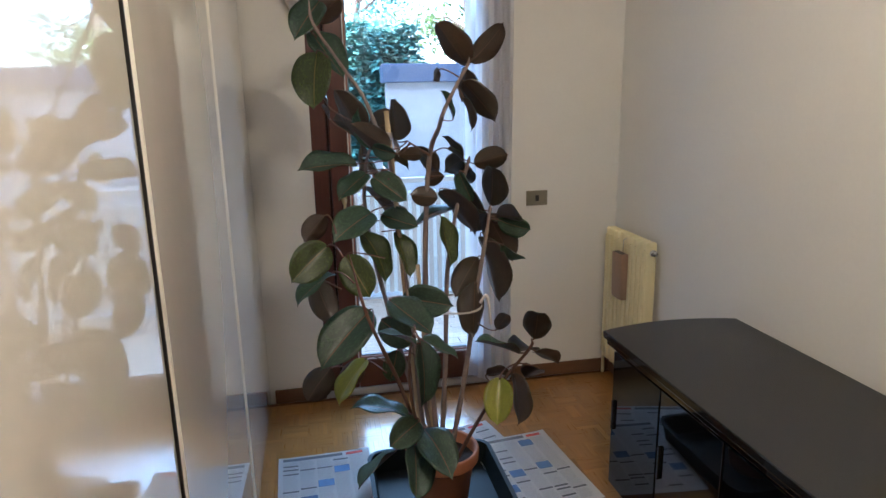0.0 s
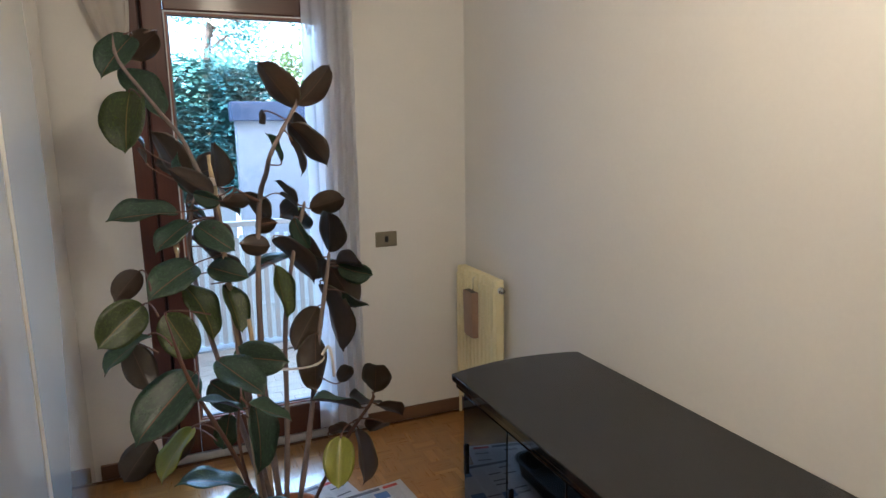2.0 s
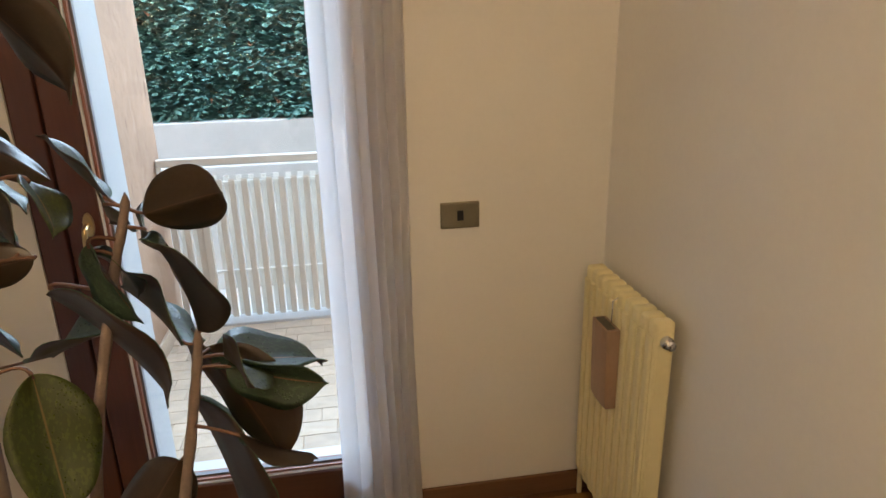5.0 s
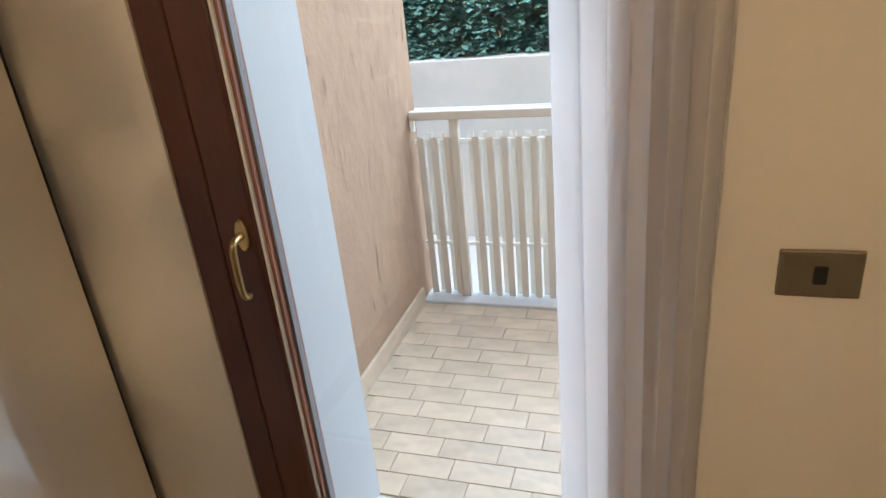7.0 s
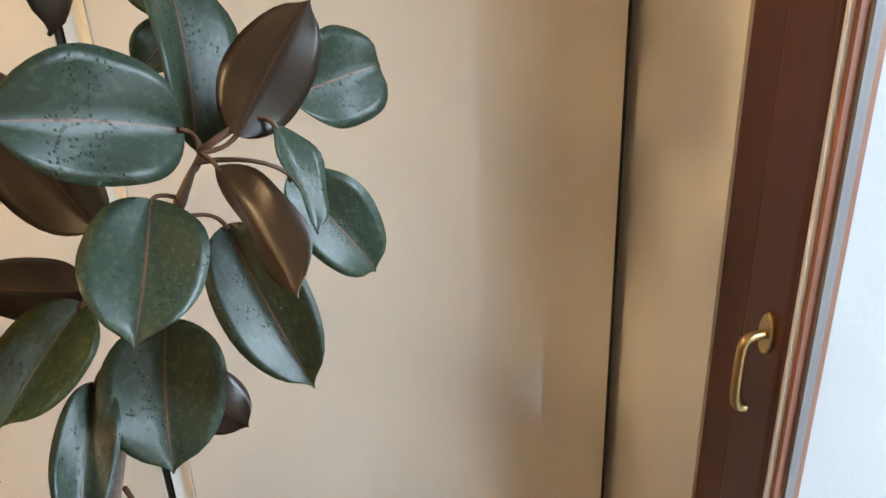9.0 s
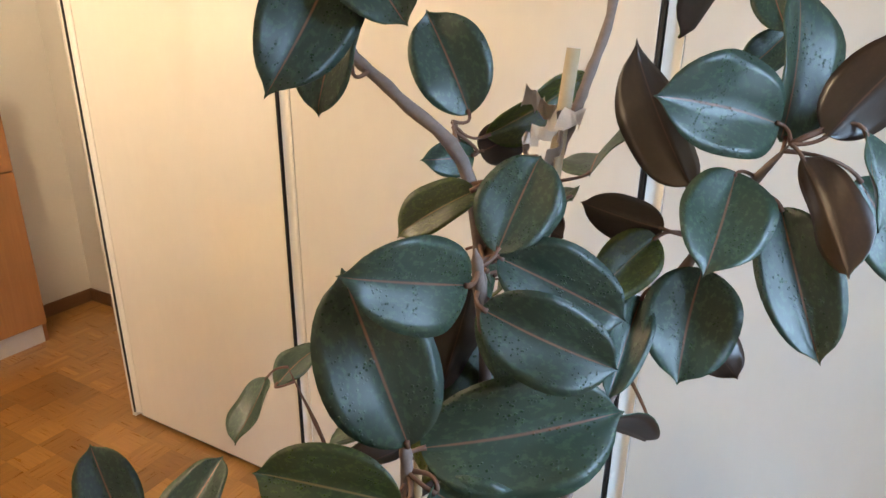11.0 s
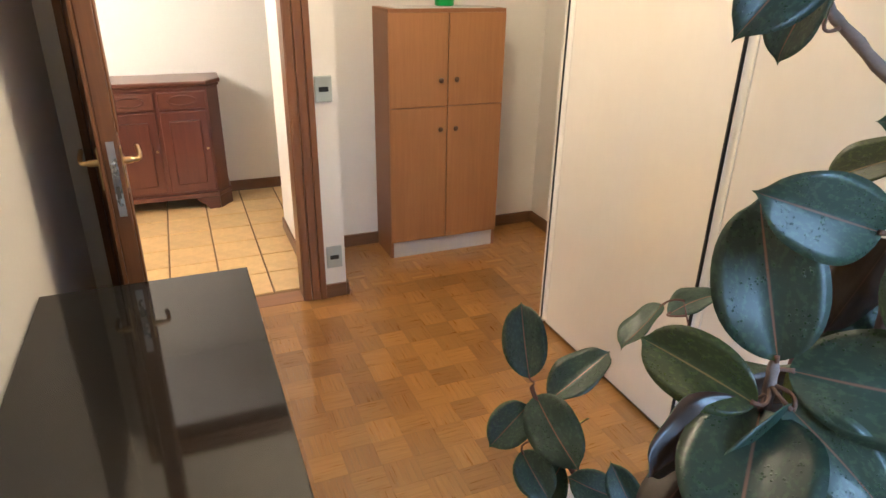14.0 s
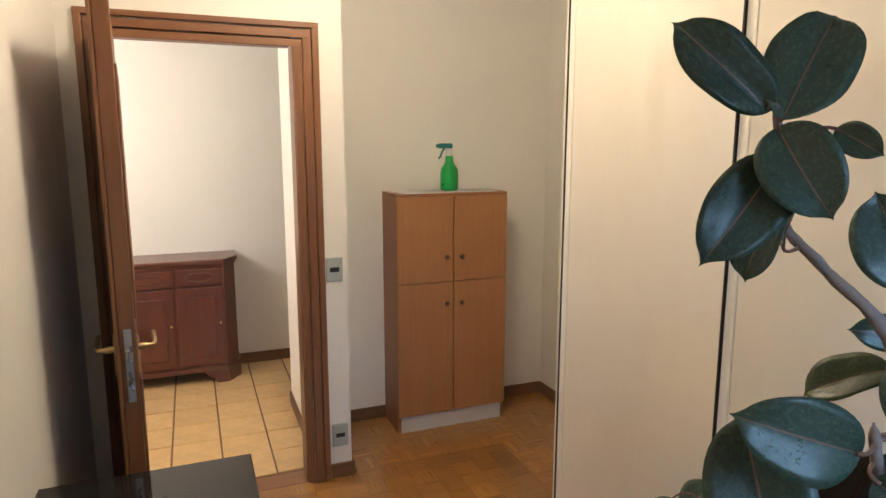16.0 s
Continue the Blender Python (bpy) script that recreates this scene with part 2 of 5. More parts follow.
def add_flecks(m, dark):
    """Short upright dark flecks, in patches, mixed into the colour of rough render."""
    nt = m.node_tree
    b = nt.nodes["Principled BSDF"]
    old = b.inputs["Base Color"].links[0].from_socket
    f = noise_node(nt, coords(nt, (26, 26, 6)), 1.0, 3, 0.6)
    patch = ramp_node(nt, noise_node(nt, coords(nt), 2.2, 2), ((0.38, (0, 0, 0)), (0.62, (1, 1, 1))))
    k = mix_node(nt, 1.0, ramp_node(nt, f, ((0.60, (0, 0, 0)), (0.66, (1, 1, 1)))), patch, "MULTIPLY")
    nt.links.new(mix_node(nt, k, old, dark), b.inputs["Base Color"])


add_flecks(stucco, (0.20, 0.115, 0.07))
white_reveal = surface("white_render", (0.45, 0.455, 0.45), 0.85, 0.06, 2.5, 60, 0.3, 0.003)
concrete = surface("grey_concrete", (0.50, 0.52, 0.50), 0.9, 0.16, 0.9, 14, 0.4, 0.004)
pale_ground = surface("pale_ground", (0.5, 0.49, 0.46), 0.9, 0.12, 0.5, 20, 0.4, 0.004)
baseboard_wood = wood("walnut_baseboard", (0.21, 0.108, 0.055), (0.12, 0.058, 0.029), 0, 0.42)
subfloor = surface("dark_joint", (0.14, 0.065, 0.025), 0.8, 0.2, 3, 40, 0.1)
grout = surface("brown_grout", (0.16, 0.095, 0.045), 0.9, 0.2, 3, 60, 0.4)
hall_tile_mat = surface("ochre_floor_tile", (0.60, 0.40, 0.18), 0.35, 0.20, 5, 22, 0.1, 0.001, coat=0.2, per_object=0.06)
balcony_tile_mat = surface("beige_balcony_tile", (0.50, 0.385, 0.28), 0.5, 0.22, 9, 30, 0.25, 0.0015, per_object=0.08)
balcony_grout = surface("grey_grout", (0.47, 0.37, 0.27), 0.9, 0.2, 3, 60, 0.4)
mahogany = wood("mahogany", (0.115, 0.032, 0.018), (0.06, 0.016, 0.010), 2, 0.38, 0.8, coat=0.15)
mahogany_h = wood("mahogany_rail", (0.115, 0.034, 0.018), (0.06, 0.017, 0.010), 0, 0.38, 0.8, coat=0.15)
door_wood = wood("walnut_door", (0.27, 0.12, 0.05), (0.15, 0.062, 0.027), 2, 0.4, 0.8, coat=0.15)
door_wood_h = wood("walnut_lintel", (0.27, 0.12, 0.05), (0.15, 0.062, 0.027), 0, 0.4, 0.8, coat=0.15)
brass = surface("brass", (0.55, 0.40, 0.20), 0.30, 0.08, 8, 90, 0.05, 0.0005, metal=1.0)
chrome = surface("steel", (0.62, 0.62, 0.62), 0.28, 0.05, 8, 90, 0.05, 0.0005, metal=1.0)


def wall_with_hole(x0, x1, y0, y1, z0, z1, hx0, hx1, hz0, hz1):
    """A wall along x with one opening through it."""
    bm = bmesh.new()
    if hx0 > x0:
        box(bm, x0, hx0, y0, y1, z0, z1)
    if x1 > hx1:
        box(bm, hx1, x1, y0, y1, z0, z1)
    box(bm, hx0, hx1, y0, y1, hz1, z1)
    if hz0 > z0:
        box(bm, hx0, hx1, y0, y1, z0, hz0)
    return bm


# room shell
structure("wall_north", wall_with_hole(XW - 0.3, XE + 0.3, YN, YOUT, -0.4, 6.0, WIN_L, WIN_R, 0.0, WIN_T), plaster, "white plastered wall with the balcony door opening", "wall")
# unseen extensions of the front, added so the house shadow covers balcony and garden
structure("house_front_west", nbox(-14, XW - 0.3, YN, YOUT, -1.2, 6.0), stucco, "unseen stucco front added to keep sun off the garden", "wall")
structure("house_front_east", nbox(XE + 0.3, 14, YN, YOUT, -1.2, 6.0), stucco, "unseen stucco front added to keep sun off the garden", "wall")
structure("wall_east", nbox(XE, XE + 0.3, YS - 0.12, YN, -0.2, CEIL), plaster, "plain white plastered wall behind the black sideboard", "wall")
structure("wall_west", nbox(XW - 0.3, XW, HALL_Y, YN, -0.2, CEIL), plaster, "white plastered wall behind the wardrobe", "wall")
structure("wall_south", wall_with_hole(-0.205, XE, YS - 0.12, YS, 0, CEIL, DOOR_R - 0.03, DOOR_L + 0.03, 0, DOOR_T + 0.03), plaster, "white plastered wall around the room door", "wall")
structure("wall_recess_side", nbox(-0.205, HALL_W, -1.03, YS - 0.12, 0, CEIL), plaster_hall, "white plastered wall between recess and hall", "wall")
structure("wall_recess", nbox(XW, -0.205, YR - 0.1, YR, 0, CEIL), plaster, "white plastered wall behind the veneer cabinet", "wall")
structure("wall_hall_south", nbox(XW - 0.3, HALL_E + 0.1, HALL_Y - 0.1, HALL_Y, 0, CEIL), plaster_hall, "cream plastered wall of the hall", "wall")
structure("wall_hall_east", nbox(HALL_E, HALL_E + 0.1, HALL_Y, YS - 0.12, 0, CEIL), plaster_hall, "cream plastered wall closing the hall", "wall")
structure("wall_hall_north", nbox(XE, HALL_E + 0.1, YS - 0.12, YS, 0, CEIL), plaster_hall, "cream plastered wall beside the hall door", "wall")
structure("ceiling", nbox(XW - 0.3, HALL_E + 0.1, HALL_Y - 0.1, YN, CEIL, CEIL + 0.15), ceiling_paint, "plain white painted ceiling", "ceiling")
structure("roof", nbox(XW - 0.3, HALL_E + 0.1, HALL_Y - 0.1, YN, 5.8, 6.0), concrete, "flat grey roof over the house", "roof")

# baseboards


def skirting(name, x0, x1, y0, y1, mat, h=0.075):
    bm = nbox(x0, x1, y0, y1, 0.0, h, 0.004, 2)
    structure(name, bm, mat, "dark walnut-stained wooden baseboard", "baseboard")


skirting("baseboard_north_west", XF + 0.02, WIN_L - 0.004, YN - 0.014, YN - 0.001, baseboard_wood)
skirting("baseboard_north_east", WIN_R + 0.004, XE - 0.016, YN - 0.014, YN - 0.001, baseboard_wood)
skirting("baseboard_east", XE - 0.014, XE - 0.001, 0.02, YN - 0.001, baseboard_wood)
skirting("baseboard_recess", XW + 0.016, -0.206, YR + 0.001, YR + 0.014, baseboard_wood)
skirting("baseboard_recess_side", -0.219, -0.206, YR + 0.016, YS + 0.013, baseboard_wood)
skirting("baseboard_pier", -0.204, -0.085, YS + 0.001, YS + 0.014, baseboard_wood)
skirting("baseboard_west", XW + 0.001, XW + 0.014, YR + 0.001, 0.60, baseboard_wood)
skirting("baseboard_hall", XW + 0.01, HALL_E, HALL_Y + 0.001, HALL_Y + 0.014, baseboard_wood)
skirting("baseboard_hall_side", HALL_W + 0.001, HALL_W + 0.014, -1.03, YS - 0.125, baseboard_wood)

# floors
floor_bm = nbox(XW, XE, YS, YN, -0.12, -0.006)
box(floor_bm, XW, -0.205, YR, YS, -0.12, -0.006)
floor = structure("floor", floor_bm, subfloor, "mosaic oak parquet floor with worn varnish", "floor")
hall_bm = nbox(HALL_W, HALL_E, -1.03, YS - 0.12, -0.12, -0.006)
box(hall_bm, XW, HALL_E, HALL_Y, -1.03, -0.12, -0.006)
hall_floor = structure("floor_hall", hall_bm, grout, "ochre ceramic tile floor of the hall", "floor")
sill_bm = nbox(DOOR_R - 0.03, DOOR_L + 0.03, YS - 0.12, YS, -0.12, 0.002)
structure("door_threshold", sill_bm, door_wood_h, "dark wooden strip between parquet and tiles", "threshold")
balcony_floor = structure("floor_balcony", nbox(-0.86, 2.2, YOUT, 5.25, -0.3, -0.006), balcony_grout, "beige tiled balcony floor", "floor")
structure("balcony_step", nbox(WIN_L, WIN_R, YN, YOUT, -0.2, 0.035, 0.004), surface("marble", (0.6, 0.58, 0.55), 0.35, 0.08, 5, 30, 0.05), "pale stone threshold of the balcony door", "threshold")
structure("balcony_kerb", nbox(-0.86, 2.2, 5.17, 5.33, -0.3, 0.015, 0.006), white_reveal, "white rendered kerb under the balcony railing", "kerb")
structure("balcony_side_wall", nbox(-1.3, -0.86, YOUT, 5.34, -0.3, 6.0), stucco, "rough beige stucco wall at the balcony's end", "wall")
structure("balcony_skirting", nbox(-0.86, -0.845, YOUT + 0.01, 5.165, -0.006, 0.09, 0.003), balcony_tile_mat, "beige tile skirting along the stucco wall", "skirting")
structure("ground", nbox(-300, 300, 5.34, 600, -1.2, -1.0), pale_ground, "pale paved ground below the balcony", "ground")

# ---- balcony door ----
pane_glass = glass("window_glass", (0.97, 0.99, 0.99))
win = tagged(new("window_1"), "closed mahogany balcony door with one tall glass pane", "balcony door", kind="structure")
GL, GR, GB, GT = -0.528, 0.140, 0.212, 2.115


def frame_bar(name, x0, x1, z0, z1, y0, y1, mat, par, bev=0.006):
    return part(name, nbox(x0, x1, y0, y1, z0, z1, bev, 3), mat, par)


frame_bar("frame_post", WIN_L, WIN_L + 0.075, 0.03, WIN_T, YN + 0.004, YN + 0.085, mahogany, win)
frame_bar("frame_post", WIN_R - 0.075, WIN_R, 0.03, WIN_T, YN + 0.004, YN + 0.085, mahogany, win)
frame_bar("frame_head", WIN_L + 0.076, WIN_R - 0.076, WIN_T - 0.075, WIN_T, YN + 0.004, YN + 0.085, mahogany_h, win)
black_shadow_gap = surface("rebate_shade", (0.02, 0.008, 0.006), 0.7, 0.2, 6, 60, 0.05)
sash = part("sash", nbox(WIN_L + 0.086, GL - 0.012, YN - 0.012, YN + 0.06, 0.045, WIN_T - 0.078, 0.007, 3), mahogany, win)
part("sash_stile", nbox(GR + 0.012, WIN_R - 0.078, YN - 0.012, YN + 0.06, 0.045, WIN_T - 0.078, 0.007, 3), mahogany, sash)
part("sash_rail", nbox(GL - 0.011, GR + 0.011, YN - 0.012, YN + 0.06, 0.045, GB - 0.012, 0.007, 3), mahogany_h, sash)
part("sash_rail", nbox(GL - 0.011, GR + 0.011, YN - 0.012, YN + 0.06, GT + 0.012, WIN_T - 0.078, 0.007, 3), mahogany_h, sash)
# near-black strip standing in for the shade in the joint beside the sash
part("sash_gap_shade", nbox(WIN_L + 0.073, WIN_L + 0.090, YN + 0.022, YN + 0.030, 0.045, WIN_T - 0.08), black_shadow_gap, win)
white_gasket = surface("white_gasket", (0.75, 0.74, 0.72), 0.5, 0.04, 5, 60, 0.05)
dark_edge = surface("grey_spacer", (0.20, 0.20, 0.21), 0.5, 0.05, 5, 60, 0.05)
pink_bead = wood("glazing_bead", (0.34, 0.15, 0.10), (0.24, 0.10, 0.07), 2, 0.4)


def bead(name, inset, wid, y0, y1, mat):
    bm = bmesh.new()
    a, b, c, d = GL - 0.012 + inset, GR + 0.012 - inset, GB - 0.012 + inset, GT + 0.012 - inset
    box(bm, a, a + wid, y0, y1, c, d)
    box(bm, b - wid, b, y0, y1, c, d)
    box(bm, a + wid, b - wid, y0, y1, c, c + wid)
    box(bm, a + wid, b - wid, y0, y1, d - wid, d)
    return part(name, bm, mat, win)


bead("gasket", 0.0005, 0.005, YN - 0.004, YN + 0.05, white_gasket)
bead("glazing_bead", 0.006, 0.008, YN + 0.004, YN + 0.05, pink_bead)
bead("spacer", 0.0145, 0.006, YN + 0.018, YN + 0.034, dark_edge)
pane = part("pane", nbox(GL - 0.004, GR + 0.004, YN + 0.0200, YN + 0.0225, GB - 0.004, GT + 0.004), pane_glass, win)
pane.visible_shadow = False
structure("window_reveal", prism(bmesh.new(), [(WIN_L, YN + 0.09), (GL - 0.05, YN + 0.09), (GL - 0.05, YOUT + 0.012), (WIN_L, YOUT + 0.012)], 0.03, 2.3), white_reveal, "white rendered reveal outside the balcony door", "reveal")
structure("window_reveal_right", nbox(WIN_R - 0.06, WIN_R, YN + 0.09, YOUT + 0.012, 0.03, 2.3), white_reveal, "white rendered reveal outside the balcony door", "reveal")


def window_handle():
    t = thing("window_handle", "brass window handle on an oval plate, turned down", "handle", at=(-0.570, YN - 0.012, 1.075))
    bm = bmesh.new()
    loops = []
    for y, k in ((0, 1.0), (-0.006, 1.0), (-0.009, 0.9)):
        loops.append([(0.014 * k * math.cos(a), y, 0.034 * k * math.sin(a)) for a in [2 * math.pi * i / 24 for i in range(24)]])
    rings(bm, loops)
    part("plate", bm, brass, t, smooth=False)
    pts = curve_pts([(0, -0.008, 0), (0, -0.03, -0.002), (0, -0.042, -0.014), (-0.002, -0.043, -0.06), (-0.002, -0.042, -0.105), (-0.002, -0.034, -0.122), (-0.002, -0.022, -0.126)], 5)
    part("grip", tube(bmesh.new(), pts, 0.0075, 10), brass, t, smooth=True)
    return t


window_handle()


def pelmet():
    t = thing("curtain_pelmet", "dark mahogany wooden pelmet box over the balcony door", "pelmet", at=(0, 0, 0))
    part("front_board", nbox(-0.735, 0.325, 3.365, 3.385, 2.235, 2.47, 0.004), mahogany_h, t)
    part("moulding", nbox(-0.745, 0.335, 3.350, 3.364, 2.235, 2.26, 0.005), mahogany_h, t)
    part("end_board", nbox(-0.735, -0.717, 3.386, YN - 0.001, 2.235, 2.47, 0.003), mahogany_h, t)
    part("end_board", nbox(0.307, 0.325, 3.386, YN - 0.001, 2.235, 2.47, 0.003), mahogany_h, t)
    part("top_board", nbox(-0.735, 0.325, 3.365, YN - 0.001, 2.471, 2.49, 0.003), mahogany_h, t)
    part("rail", nbox(-0.71, 0.30, 3.432, 3.447, 2.39, 2.41), chrome, t)


pelmet()


def curtain():
    """Gathered sheer curtain with folds that open a little towards the hem."""
    bm = bmesh.new()
    nu, nz = 90, 40
    grid = []
    for j in range(nz + 1):
        v = j / nz
        z = 0.05 + v * 2.34
        row = []
        for i in range(nu + 1):
            u = i / nu
            w0, w1 = 0.045 + 0.015 * v, 0.304 - 0.006 * v
            ph = (0.35 * u + 0.65 * u ** 1.6) * 2 * math.pi * 4.1 + 1.2
            amp = (0.020 + 0.008 * (1 - v)) * (0.55 + 0.45 * u)
            x = w0 + (w1 - w0) * u + 0.006 * math.sin(ph * 2 + 1 + v * 2) + 0.008 * math.sin(v * 5 + u * 3) * (1 - v)
            y = 3.438 + amp * math.sin(ph + 0.5 * math.sin(v * 4)) + 0.006 * math.sin(ph * 0.37 + 3 * v)
            row.append(bm.verts.new((x, y, z + (0.018 * math.sin(ph * 0.5) if j == 0 else 0))))
        grid.append(row)
    for a, b in zip(grid, grid[1:]):
        for i in range(nu):
            bm.faces.new((a[i], a[i + 1], b[i + 1], b[i]))
    bmesh.ops.solidify(bm, geom=bm.faces, thickness=0.0012)
    return solid("curtain", bm, cloth("white_voile", (0.97, 0.97, 0.99), 0.14), "white gathered sheer curtain hanging beside the balcony door", "curtain", smooth=True)


curtain()


def tied_curtain():
    """The other curtain, knotted up short under the pelmet."""
    bm = bmesh.new()
    loops = []
    for j in range(15):
        v = j / 14
        z = 2.40 - 0.46 * v
        w = 0.105 * (1 - v) ** 0.6 + 0.022
        cx = -0.80 + 0.075 * v
        n = 40
        loops.append([(cx + w * math.cos(a) * (1 + 0.06 * math.sin(7 * a + v)), 3.437 + (0.020 + 0.012 * (1 - v)) * math.sin(a) + 0.007 * math.sin(9 * a + 2 * v), z + 0.01 * math.sin(5 * a)) for a in [2 * math.pi * k / n for k in range(n)]])
    rings(bm, loops)
    # cloth toned beige for the shadow it hangs in under the pelmet
    return solid("curtain", bm, cloth("shaded_voile", (0.84, 0.80, 0.74)), "bunched curtain knotted up short at the pelmet end", "curtain", smooth=True)


tied_curtain()

# ---- wall plates ----
plate_metal = surface("bronze_plate", (0.30, 0.27, 0.20), 0.38, 0.06, 9, 120, 0.05, metal=0.7)
plate_grey = surface("grey_plate", (0.42, 0.47, 0.45), 0.4, 0.05, 9, 120, 0.05, metal=0.3)
black_plastic = surface("black_plastic", (0.02, 0.02, 0.02), 0.4, 0.1, 9, 90, 0.05)
dark_insert = surface("dark_insert", (0.10, 0.09, 0.07), 0.45, 0.1, 9, 90, 0.05)


def wall_plate(m, name, label, w, h, pm, im, upright):
    """Switch plate whose face looks along local -y."""
    t = thing(name, label, "wall switch")
    part("plate", nbox(-w / 2, w / 2, -0.008, 0, -h / 2, h / 2, 0.003, 2), pm, t)
    part("rim", nbox(-w / 2 + 0.006, w / 2 - 0.006, -0.0095, -0.0081, -h / 2 + 0.006, h / 2 - 0.006, 0.0005, 1), pm, t)
    rw, rh = (0.0095, 0.0155) if upright else (0.022, 0.011)
    part("rocker", nbox(-rw, rw, -0.0125, -0.0096, -rh, rh, 0.002, 2), im, t)
    t.matrix_world = m
    return t


wall_plate(pose(0.449, YN - 0.001, 1.033), "light_switch", "bronze metal switch plate with a dark rocker beside the curtain", 0.118, 0.080, plate_metal, black_plastic, True)
wall_plate(pose(-0.143, YS + 0.001, 1.05, 0, 0, 180), "light_switch", "grey upright switch plate beside the room door", 0.078, 0.116, plate_grey, black_plastic, False)
wall_plate(pose(-0.150, YS + 0.001, 0.222, 0, 0, 180), "wall_socket", "grey upright socket plate just above the baseboard", 0.078, 0.116, plate_grey, black_plastic, False)

# ---- radiator ----
radiator_paint = surface("cream_enamel", (0.78, 0.70, 0.42), 0.35, 0.05, 5, 50, 0.08, 0.001)


def radiator():
    t = thing("radiator", "cream enamelled column radiator on the east wall", "radiator", at=(0, 0, 0))
    n, y0, y1, z0, z1 = 10, 2.992, 3.440, 0.10, 0.882
    step = (y1 - y0) / n
    for i in range(n):
        c = y0 + step * (i + 0.5)
        bm = bmesh.new()
        box(bm, XE - 0.085, XE - 0.028, c - step * 0.44, c + step * 0.44, z0 + 0.02, z1 - 0.012, 0.012, 3)
        box(bm, XE - 0.092, XE - 0.080, c - step * 0.30, c + step * 0.30, z0 + 0.05, z1 - 0.05, 0.006, 2)
        box(bm, XE - 0.080, XE - 0.034, c - step * 0.497, c + step * 0.497, z1 - 0.075, z1 - 0.03, 0.008, 2)
        box(bm, XE - 0.080, XE - 0.034, c - step * 0.497, c + step * 0.497, z0 + 0.04, z0 + 0.085, 0.008, 2)
        part("section", bm, radiator_paint, t)
    part("valve", tube(bmesh.new(), [(XE - 0.055, y0 + 0.002, 0.82), (XE - 0.055, y0 - 0.012, 0.82), (XE - 0.055, y0 - 0.013, 0.82), (XE - 0.055, y0 - 0.03, 0.82)], [0.016, 0.016, 0.011, 0.011], 16), chrome, t, "chrome bleed valve", True)
    part("bracket", nbox(XE - 0.035, XE - 0.001, 3.12, 3.14, 0.70, 0.73), radiator_paint, t)
    part("bracket", nbox(XE - 0.035, XE - 0.001, 3.32, 3.34, 0.70, 0.73), radiator_paint, t)
    pipe = curve_pts([(XE - 0.055, y1 - 0.01, z0 + 0.06), (XE - 0.055, y1 + 0.02, z0 + 0.06), (XE - 0.055, y1 + 0.03, z0 + 0.04), (XE - 0.055, y1 + 0.03, -0.002)], 5)
    part("pipe", tube(bmesh.new(), pipe, 0.009, 10), radiator_paint, t, smooth=True)


radiator()


def humidifier():
    t = thing("radiator_humidifier", "brown ceramic water holder hung on the radiator front", "humidifier")
    brown = surface("brown_ceramic", (0.36, 0.235, 0.16), 0.45, 0.15, 8, 60, 0.1)
    x1 = XE - 0.093
    bm = bmesh.new()
    outer = lambda z, k: [(x1 - 0.038 * k, 3.16, z), (x1 - 0.042 * k, 3.185, z), (x1 - 0.042 * k, 3.232, z), (x1 - 0.038 * k, 3.26, z), (x1, 3.26, z), (x1, 3.16, z)]
    rings(bm, [outer(0.535, 0.75), outer(0.545, 0.85), outer(0.76, 1.0), outer(0.775, 1.0)])
    part("body", bm, brown, t)
    part("opening", nbox(x1 - 0.033, x1 - 0.010, 3.17, 3.25, 0.7755, 0.778), dark_insert, t)
    part("hook", tube(bmesh.new(), [(x1 - 0.004, 3.21, 0.77), (x1 - 0.004, 3.21, 0.84), (x1 + 0.03, 3.21, 0.86)], 0.002, 6), chrome, t)


humidifier()

# ---- wardrobe ----
lacquer = surface("cream_lacquer", (0.80, 0.75, 0.66), 0.05, 0.03, 1.2, 30, 0.006, 0.0004, coat=1.0, stretch=(1, 1, 0.35), rough_vary=0.03)
lacquer.node_tree.nodes["Principled BSDF"].inputs["Coat Roughness"].default_value = 0.025
lacquer_edge = surface("ivory_edge", (0.80, 0.77, 0.70), 0.25, 0.03, 3, 60, 0.02)
black_seal = surface("black_seal", (0.012, 0.011, 0.010), 0.6, 0.2, 9, 60, 0.05)
WJ = (0.607, 1.505, 2.503, 3.469)


